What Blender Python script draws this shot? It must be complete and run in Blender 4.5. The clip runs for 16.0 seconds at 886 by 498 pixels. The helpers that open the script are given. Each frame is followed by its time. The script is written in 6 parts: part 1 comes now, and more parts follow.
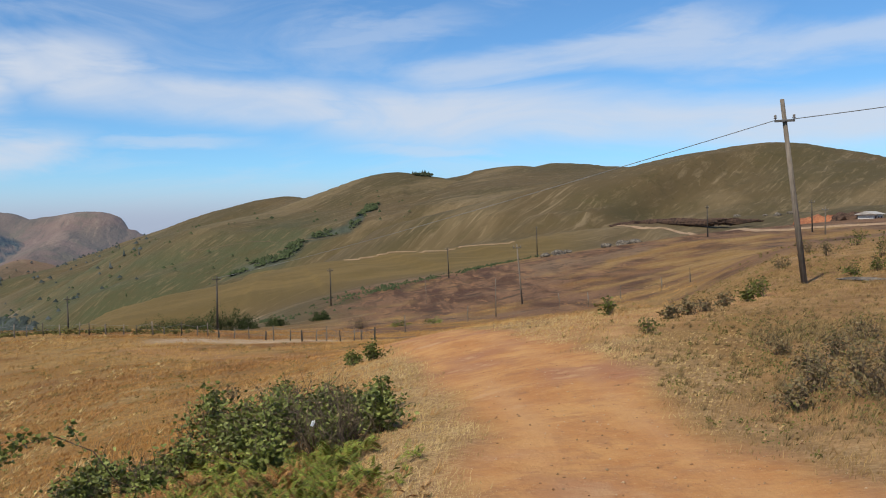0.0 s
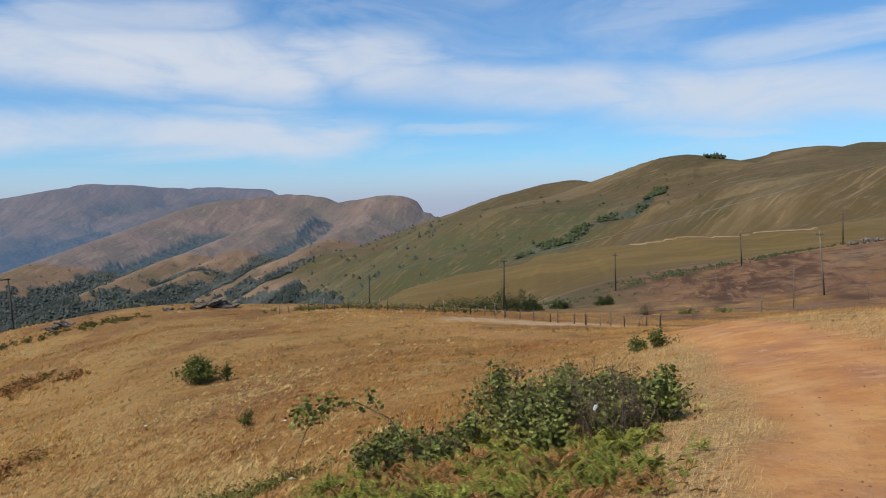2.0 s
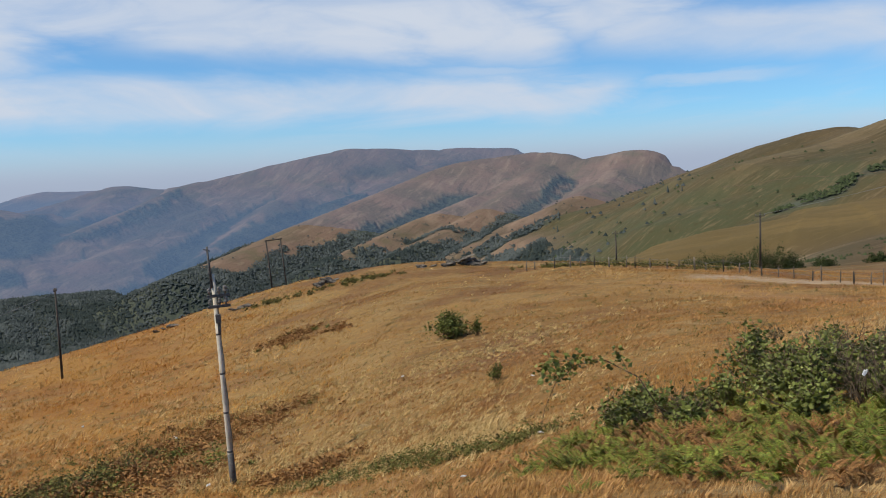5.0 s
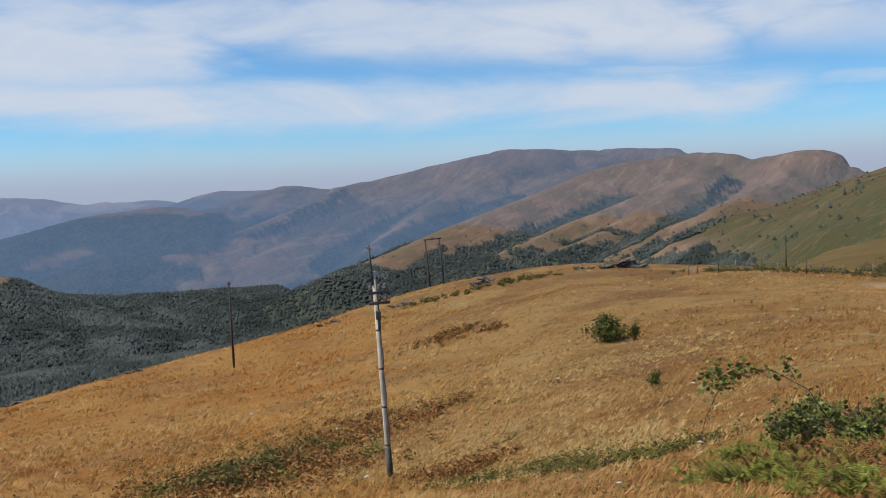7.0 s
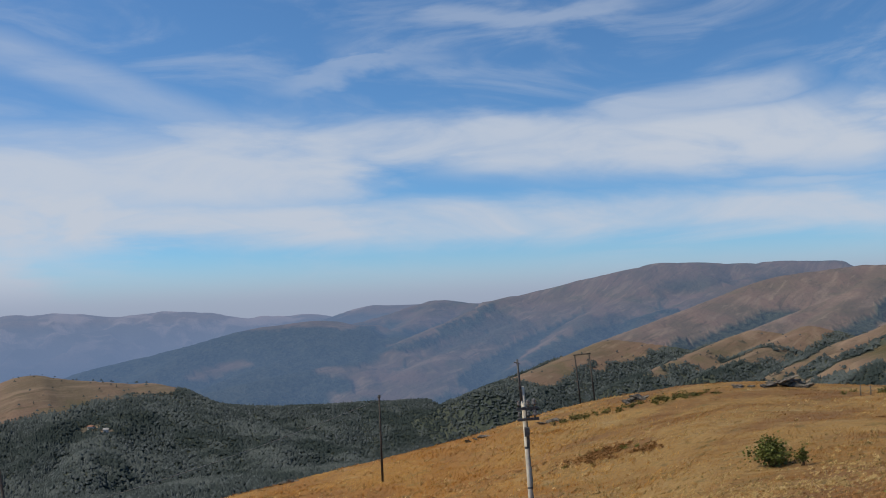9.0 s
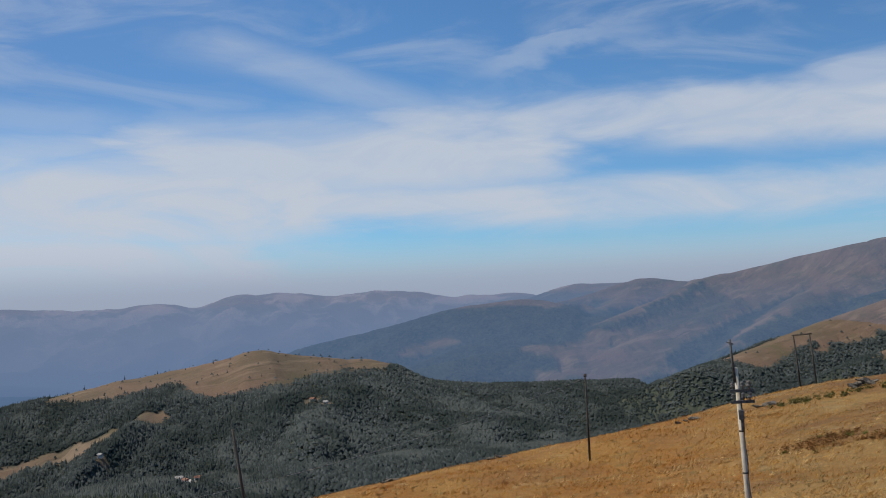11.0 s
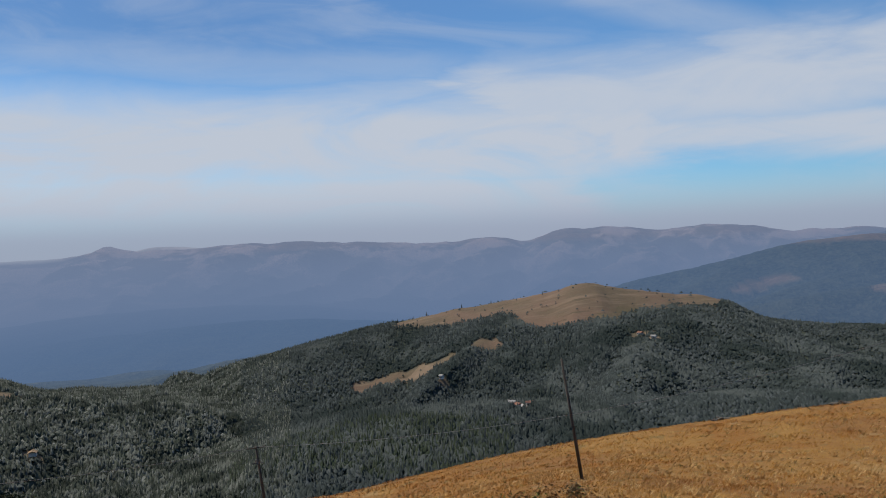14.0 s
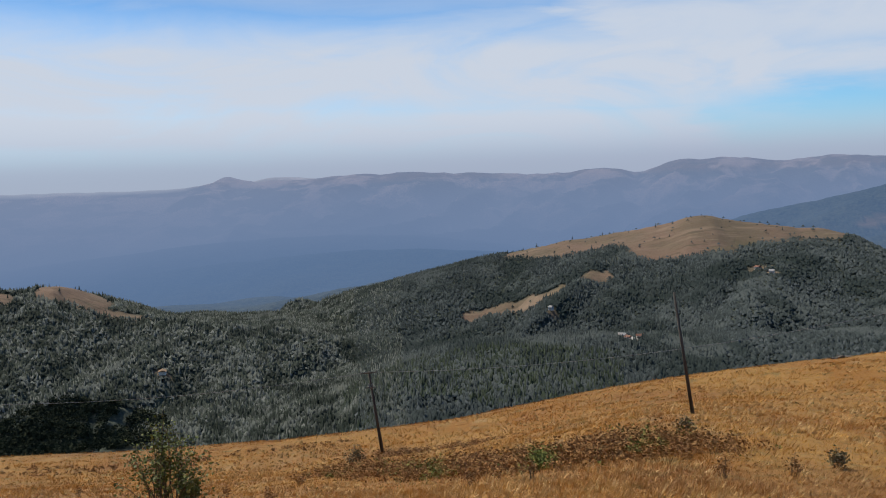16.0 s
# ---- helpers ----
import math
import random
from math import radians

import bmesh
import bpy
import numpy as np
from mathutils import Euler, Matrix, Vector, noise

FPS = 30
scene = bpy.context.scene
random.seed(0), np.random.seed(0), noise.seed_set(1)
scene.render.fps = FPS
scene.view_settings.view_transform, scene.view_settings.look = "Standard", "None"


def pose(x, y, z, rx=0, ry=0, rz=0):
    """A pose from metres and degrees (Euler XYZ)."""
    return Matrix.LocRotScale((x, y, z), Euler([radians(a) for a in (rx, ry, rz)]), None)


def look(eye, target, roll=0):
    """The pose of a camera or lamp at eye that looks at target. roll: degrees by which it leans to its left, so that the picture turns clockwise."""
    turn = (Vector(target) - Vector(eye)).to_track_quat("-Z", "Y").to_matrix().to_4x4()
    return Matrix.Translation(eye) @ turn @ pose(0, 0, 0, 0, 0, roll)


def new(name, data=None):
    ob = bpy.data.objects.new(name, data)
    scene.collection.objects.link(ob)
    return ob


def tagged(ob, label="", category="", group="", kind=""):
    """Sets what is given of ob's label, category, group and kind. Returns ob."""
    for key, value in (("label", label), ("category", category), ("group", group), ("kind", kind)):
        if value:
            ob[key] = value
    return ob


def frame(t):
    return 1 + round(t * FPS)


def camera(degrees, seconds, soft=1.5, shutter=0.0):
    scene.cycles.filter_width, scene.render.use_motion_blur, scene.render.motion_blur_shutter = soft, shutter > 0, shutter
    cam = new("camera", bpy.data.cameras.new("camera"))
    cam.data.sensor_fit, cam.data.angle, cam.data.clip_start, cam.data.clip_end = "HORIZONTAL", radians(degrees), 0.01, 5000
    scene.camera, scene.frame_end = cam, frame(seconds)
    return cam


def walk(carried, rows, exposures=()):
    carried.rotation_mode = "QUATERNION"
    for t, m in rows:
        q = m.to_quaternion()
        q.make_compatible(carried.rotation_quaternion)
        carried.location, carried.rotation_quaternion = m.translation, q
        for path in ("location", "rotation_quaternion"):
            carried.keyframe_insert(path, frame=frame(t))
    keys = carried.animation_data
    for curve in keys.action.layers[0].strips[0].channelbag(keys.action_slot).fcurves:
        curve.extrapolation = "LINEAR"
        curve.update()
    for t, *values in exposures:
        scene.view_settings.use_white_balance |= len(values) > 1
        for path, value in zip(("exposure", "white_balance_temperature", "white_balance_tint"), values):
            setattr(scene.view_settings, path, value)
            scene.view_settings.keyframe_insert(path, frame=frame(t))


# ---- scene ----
EYE = 1.7
cam = camera(52.2, 16.0, soft=1.0)
# seconds, yaw, pitch, roll: someone stands on a bank and turns slowly to the left
ROWS = [
    (0.0, 0.00, -1.21, 1.66),
    (0.5, 3.46, -1.17, 2.18),
    (1.0, 9.71, -1.14, 1.36),
    (1.5, 13.55, -1.46, 1.28),
    (2.0, 17.94, -1.78, 1.23),
    (2.5, 20.05, -2.16, 1.90),
    (3.0, 24.16, -2.58, 2.31),
    (3.5, 26.06, -3.03, 2.11),
    (4.0, 28.27, -3.54, 2.32),
    (4.2, 29.46, -3.68, 2.52),
    (6.3, 39.77, -3.93, 1.99),
    (6.5, 41.03, -3.90, 2.00),
    (7.0, 43.35, -3.49, 2.36),
    (7.5, 48.55, -0.04, 3.00),
    (8.0, 50.33, 2.22, 2.53),
    (8.5, 52.02, 3.81, 1.95),
    (9.0, 52.74, 4.12, 2.26),
    (9.5, 58.09, 3.47, 1.96),
    (9.7, 60.23, 3.37, 1.95),
    (11.8, 69.59, 2.76, 2.73),
    (12.0, 71.49, 2.49, 2.81),
    (12.5, 75.69, 1.54, 2.51),
    (13.0, 78.33, 1.28, 2.47),
    (13.5, 82.66, 0.41, 2.23),
    (14.0, 86.11, -0.13, 2.05),
    (14.5, 87.71, -1.41, 1.78),
    (15.0, 88.99, -2.25, 1.83),
    (15.5, 91.67, -3.57, 2.01),
    (16.0, 93.09, -4.26, 1.91),
]
walk(cam, [(t, pose(0, 0, EYE, 90 + pitch, roll, yaw)) for t, yaw, pitch, roll in ROWS],
     exposures=[(0.0, 0.15), (4.0, 0.08), (7.0, 0.08), (8.2, -0.08), (9.5, -0.13), (12.5, -0.17), (14.5, -0.14), (16.0, 0.04)])

# ---- light ----
SUN_AZ, SUN_EL = 142.0, 51.0      # bearing counted to the left of +y, height, degrees


def heading(az, el=0.0):
    a, e = radians(az), radians(el)
    return Vector((-math.sin(a) * math.cos(e), math.cos(a) * math.cos(e), math.sin(e)))


sun_data = bpy.data.lights.new("sun", "SUN")
sun_data.energy, sun_data.angle, sun_data.color = 4.0, radians(0.6), (1.0, 0.935, 0.80)
sun = new("sun", sun_data)
sun.matrix_world = look(heading(SUN_AZ, SUN_EL) * 400, (0, 0, 0))


class Nodes:
    """Short hand for node trees."""

    def __init__(self, tree):
        self.tree = tree

    def node(self, kind, **values):
        n = self.tree.nodes.new(kind)
        for k, v in values.items():
            if k in n.inputs:
                n.inputs[k].default_value = v
        return n

    def link(self, a, b):
        self.tree.links.new(a, b)

    def put(self, socket, value):
        if isinstance(value, bpy.types.NodeSocket):
            self.link(value, socket)
        else:
            socket.default_value = value

    def math(self, op, a, b=0.0, c=0.0, clamp=False):
        n = self.tree.nodes.new("ShaderNodeMath")
        n.operation, n.use_clamp = op, clamp
        for s, v in zip(n.inputs, (a, b, c)):
            self.put(s, v)
        return n.outputs[0]

    def ramp(self, v, lo, hi, a=0.0, b=1.0, smooth=True):
        n = self.tree.nodes.new("ShaderNodeMapRange")
        n.interpolation_type = "SMOOTHSTEP" if smooth else "LINEAR"
        self.put(n.inputs[0], v)
        for i, x in enumerate((lo, hi, a, b)):
            self.put(n.inputs[i + 1], x)
        return n.outputs[0]

    def mix(self, f, a, b, kind="MIX"):
        n = self.tree.nodes.new("ShaderNodeMix")
        n.data_type, n.blend_type = "RGBA", kind
        self.put(n.inputs[0], f)
        for s, v in ((n.inputs[6], a), (n.inputs[7], b)):
            self.put(s, v if isinstance(v, bpy.types.NodeSocket) else (*v, 1.0))
        return n.outputs[2]

    def noise(self, vec, scale, detail=4.0, rough=0.55, warp=0.0, dims="3D"):
        n = self.tree.nodes.new("ShaderNodeTexNoise")
        n.noise_dimensions = dims
        if vec is not None:
            self.link(vec, n.inputs["Vector"])
        n.inputs["Scale"].default_value, n.inputs["Detail"].default_value = scale, detail
        n.inputs["Roughness"].default_value, n.inputs["Distortion"].default_value = rough, warp
        return n.outputs[0]

    def laid(self, vec, turn, along, across):
        """Coordinates for streaks that run at that angle from x: their length and width in metres."""
        flat = self.mapped(vec, rot=(0, 0, radians(-turn)))
        return self.mapped(flat, scale=(1 / along, 1 / across, 1 / along))

    def mapped(self, vec, loc=(0, 0, 0), rot=(0, 0, 0), scale=(1, 1, 1)):
        n = self.tree.nodes.new("ShaderNodeMapping")
        self.link(vec, n.inputs[0])
        n.inputs[1].default_value, n.inputs[2].default_value, n.inputs[3].default_value = loc, rot, scale
        return n.outputs[0]


world = bpy.data.worlds.new("sky")
scene.world = world
world.use_nodes = True
wt = world.node_tree
wt.nodes.clear()
W = Nodes(wt)
sky = wt.nodes.new("ShaderNodeTexSky")
sky.sky_type, sky.sun_disc = "NISHITA", False
sky.sun_elevation, sky.sun_rotation = radians(SUN_EL), radians(-SUN_AZ)
sky.air_density, sky.dust_density, sky.ozone_density, sky.altitude = 1.0, 1.2, 2.5, 1500
coord = wt.nodes.new("ShaderNodeTexCoord").outputs["Generated"]
sep = wt.nodes.new("ShaderNodeSeparateXYZ")
W.link(coord, sep.inputs[0])
# cirrus: long soft strokes by bearing and height, torn by noise
STROKES = [
    (43, 12.2, 31, 12.6, 1.3, 0.65),
    (25.8, 10.0, 20.0, 10.4, 1.6, 0.9), (22.8, 9.0, 5.6, 7.7, 1.5, 0.9), (5.6, 7.3, -40, 5.0, 1.7, 0.85),
    (0.6, 9.1, -18.1, 11.7, 1.25, 0.6), (-11.4, 10.3, -40, 10.2, 1.1, 0.55), (19.2, 5.6, 12.3, 5.6, 0.4, 0.5),
    (5.0, 5.4, -2.5, 5.1, 0.35, 0.5), (9.7, 11.8, -0.2, 13.2, 0.8, 0.35), (51.6, 10.4, 34.0, 8.9, 1.7, 0.9),
    (32.7, 7.0, 27.4, 6.8, 0.5, 0.5), (80, 6.4, 22.8, 5.2, 1.3, 0.92), (68.8, 10.6, 43, 11.2, 1.6, 0.85),
    (45.0, 10.3, 26.9, 9.6, 2.2, 0.95), (84.0, 8.8, 57.5, 9.2, 3.0, 0.9), (60.5, 14.2, 54.0, 16.0, 0.8, 0.35),
    (79.0, 16.0, 63, 11.0, 1.3, 0.42), (52.9, 18.5, 39.5, 18.4, 0.65, 0.4), (125, 6.6, 72, 6.6, 3.2, 1.0),
    (99.3, 8.4, 60, 9.0, 1.9, 0.6), (130, 4.0, 77, 2.8, 2.2, 1.0), (110, 12.1, 85.3, 11.1, 1.2, 0.3),
]
up = W.math("MAXIMUM", sep.outputs[2], 0.0)
bearing = W.math("MULTIPLY", W.math("ARCTAN2", W.math("MULTIPLY", sep.outputs[0], -1.0), sep.outputs[1]), 57.2958)
rise = W.math("MULTIPLY", W.math("ARCSINE", up), 57.2958)
angles = wt.nodes.new("ShaderNodeCombineXYZ")
W.link(bearing, angles.inputs[0])
W.link(rise, angles.inputs[1])
torn = W.noise(W.mapped(angles.outputs[0], (3, 1, 0), (0, 0, radians(6)), (0.07, 0.30, 1)), 1.0, 5, 0.6, 0.5)
comb = W.noise(W.mapped(angles.outputs[0], (7, 4, 2), (0, 0, radians(-14)), (0.075, 0.26, 1)), 1.0, 7, 0.58, 1.3)
az2 = W.math("ADD", bearing, W.math("MULTIPLY", W.math("SUBTRACT", torn, 0.5), 14.0))
el2 = W.math("ADD", rise, W.math("MULTIPLY", W.math("SUBTRACT", torn, 0.5), 3.2))
total = 0.0
for a0, e0, a1, e1, wide, weight in STROKES:
    mid = W.ramp(az2, a1, a0, e1, e0, False)
    m = W.ramp(W.math("ABSOLUTE", W.math("SUBTRACT", el2, mid)), 0.25 * wide, 1.5 * wide, weight, 0.0)
    m = W.math("MULTIPLY", m, W.ramp(az2, a1 - 4, a1 + 2))
    m = W.math("MULTIPLY", m, W.ramp(az2, a0 + 4, a0 - 2))
    total = W.math("MAXIMUM", total, m)
high = W.ramp(rise, 18, 40)
veil = W.math("MULTIPLY", W.ramp(comb, 0.42, 0.75), 0.30)
cover = W.math("MAXIMUM", W.math("MULTIPLY", total, W.ramp(comb, 0.2, 0.62, 0.55, 1.05)), veil, clamp=True)
haze = W.ramp(rise, 1.0, 4.6, 0.94, 0.0)
blue = W.mix(1.0, sky.outputs[0], (0.068, 0.104, 0.128), "MULTIPLY")
blue = W.mix(W.math("MULTIPLY", W.ramp(bearing, 66, 104), W.ramp(rise, 7, 14, 0, 0.5)), blue, (0.105, 0.20, 0.43))
cloudy = W.mix(cover, blue, (0.57, 0.63, 0.73))
hazy = W.mix(haze, cloudy, W.mix(W.ramp(rise, 0.4, 3.4), (0.355, 0.405, 0.53), (0.44, 0.515, 0.64)))
back = wt.nodes.new("ShaderNodeBackground")
W.link(hazy, back.inputs[0])
back.inputs[1].default_value = 1.0
out = wt.nodes.new("ShaderNodeOutputWorld")
W.link(back.outputs[0], out.inputs[0])

# ---- materials ----
def material(name, rough=0.9):
    m = bpy.data.materials.new(name)
    m.use_nodes = True
    bsdf = m.node_tree.nodes["Principled BSDF"]
    bsdf.inputs["Roughness"].default_value = rough
    bsdf.inputs["Specular IOR Level"].default_value = 0.2
    return m, Nodes(m.node_tree), bsdf


def place(n):
    return n.tree.nodes.new("ShaderNodeNewGeometry").outputs["Position"]


def mask(n, name):
    a = n.tree.nodes.new("ShaderNodeAttribute")
    a.attribute_name = name
    return a.outputs["Fac"]


def bump(n, bsdf, height, strength, distance):
    b = n.tree.nodes.new("ShaderNodeBump")
    b.inputs["Strength"].default_value, b.inputs["Distance"].default_value = strength, distance
    n.link(height, b.inputs["Height"])
    n.link(b.outputs[0], bsdf.inputs["Normal"])


def speckled(name, dark, light, scale, rough=0.9, stretch=(1, 1, 1), depth=0.0, lo=0.35, hi=0.65):
    """A plain material in two tones of one colour, with grain at two scales."""
    m, n, bsdf = material(name, rough)
    tc = n.tree.nodes.new("ShaderNodeTexCoord").outputs["Object"]
    v = n.mapped(tc, scale=stretch)
    a = n.noise(v, scale, 5)
    b = n.noise(v, scale * 6, 3)
    f = n.ramp(n.math("ADD", n.math("MULTIPLY", a, 0.6), n.math("MULTIPLY", b, 0.4)), lo, hi)
    n.link(n.mix(f, dark, light), bsdf.inputs["Base Color"])
    if depth:
        bump(n, bsdf, b, 0.6, depth)
    return m


MAT_CONCRETE = speckled("pole_concrete", (0.40, 0.345, 0.265), (0.66, 0.585, 0.48), 3.0, 0.9, (1, 1, 0.3))
MAT_WOOD = speckled("pole_wood", (0.10, 0.08, 0.06), (0.22, 0.18, 0.14), 4.0, 0.9, (1, 1, 0.12))
MAT_DARK_WOOD = speckled("dark_wood", (0.036, 0.030, 0.025), (0.10, 0.085, 0.07), 4.0, 0.9, (1, 1, 0.12))
MAT_METAL = speckled("weathered_metal", (0.05, 0.05, 0.05), (0.14, 0.13, 0.12), 9.0, 0.6)
MAT_CERAMIC = speckled("ceramic", (0.10, 0.09, 0.08), (0.22, 0.20, 0.18), 9.0, 0.35)
MAT_WIRE = speckled("wire", (0.10, 0.10, 0.10), (0.2, 0.2, 0.2), 3.0, 0.6)

# ---- terrain ----
def fade(t):
    return t * t * t * (t * (t * 6 - 15) + 10)


def hashed(i, j, seed):
    h = (i * 374761393 + j * 668265263 + seed * 2147483647 + 12345) & 0xFFFFFFFF
    h = ((h ^ (h >> 13)) * 1274126177) & 0xFFFFFFFF
    return ((h ^ (h >> 16)) & 0xFFFF) / 65535.0


def value_noise(x, y, seed=0):
    i, j = np.floor(x).astype(np.int64), np.floor(y).astype(np.int64)
    u, v = fade(x - i), fade(y - j)
    a, b = hashed(i, j, seed), hashed(i + 1, j, seed)
    c, d = hashed(i, j + 1, seed), hashed(i + 1, j + 1, seed)
    return (a + (b - a) * u) * (1 - v) + (c + (d - c) * u) * v


def fbm(x, y, size, octaves=4, seed=0, gain=0.5):
    """Smooth noise from -1 to 1 with blobs of about that size in metres."""
    x, y = np.asarray(x, float) / size, np.asarray(y, float) / size
    total, amp, norm = 0.0, 1.0, 0.0
    for k in range(octaves):
        total = total + amp * (value_noise(x, y, seed + 17 * k) * 2 - 1)
        norm += amp
        amp *= gain
        x, y = x * 2.03 + 13.7, y * 2.03 - 7.9
    return total / norm * 1.4


def step(v, lo, hi):
    t = np.clip((v - lo) / (hi - lo), 0, 1)
    return t * t * (3 - 2 * t)


# near hillside heights by bearing, at these distances, fitted to the camera's view
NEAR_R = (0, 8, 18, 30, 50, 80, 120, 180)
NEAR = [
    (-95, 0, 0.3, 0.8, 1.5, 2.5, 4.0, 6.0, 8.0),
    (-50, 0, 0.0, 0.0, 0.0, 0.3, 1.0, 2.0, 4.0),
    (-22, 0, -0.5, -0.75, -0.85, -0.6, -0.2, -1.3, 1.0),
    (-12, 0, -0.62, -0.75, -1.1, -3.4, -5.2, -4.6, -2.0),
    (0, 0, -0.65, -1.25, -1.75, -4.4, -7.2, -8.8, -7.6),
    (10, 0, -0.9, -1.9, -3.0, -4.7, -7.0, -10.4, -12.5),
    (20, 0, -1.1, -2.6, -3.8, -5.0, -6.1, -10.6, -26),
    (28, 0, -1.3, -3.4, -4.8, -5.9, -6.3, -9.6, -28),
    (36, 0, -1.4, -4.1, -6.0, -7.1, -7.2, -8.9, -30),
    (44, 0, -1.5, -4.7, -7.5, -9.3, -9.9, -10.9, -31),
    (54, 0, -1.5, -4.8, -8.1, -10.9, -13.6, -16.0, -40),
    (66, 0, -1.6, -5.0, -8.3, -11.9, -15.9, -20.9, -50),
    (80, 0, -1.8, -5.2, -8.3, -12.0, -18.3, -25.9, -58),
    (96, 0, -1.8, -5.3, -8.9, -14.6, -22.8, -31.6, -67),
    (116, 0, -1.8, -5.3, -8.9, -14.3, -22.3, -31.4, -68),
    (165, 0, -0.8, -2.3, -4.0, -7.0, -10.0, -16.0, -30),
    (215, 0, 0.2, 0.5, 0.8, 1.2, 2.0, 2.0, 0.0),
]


def hermite(xs, ys, x):
    """Smooth curve through the knots; ys may hold one column per sample."""
    xs = np.asarray(xs, float)
    k = np.clip(np.searchsorted(xs, x, side="right") - 1, 0, len(xs) - 2)
    n = np.arange(len(x))
    take = (lambda i: ys[i, n]) if ys.ndim == 2 else (lambda i: ys[i])
    lo, hi = np.clip(k - 1, 0, None), np.clip(k + 2, None, len(xs) - 1)
    h = xs[k + 1] - xs[k]
    m0 = (take(k + 1) - take(lo)) / (xs[k + 1] - xs[lo]) * h
    m1 = (take(hi) - take(k)) / (xs[hi] - xs[k]) * h
    t = np.clip((x - xs[k]) / h, 0, 1)
    return ((2 * t**3 - 3 * t**2 + 1) * take(k) + (t**3 - 2 * t**2 + t) * m0 + (3 * t**2 - 2 * t**3) * take(k + 1) + (t**3 - t**2) * m1)


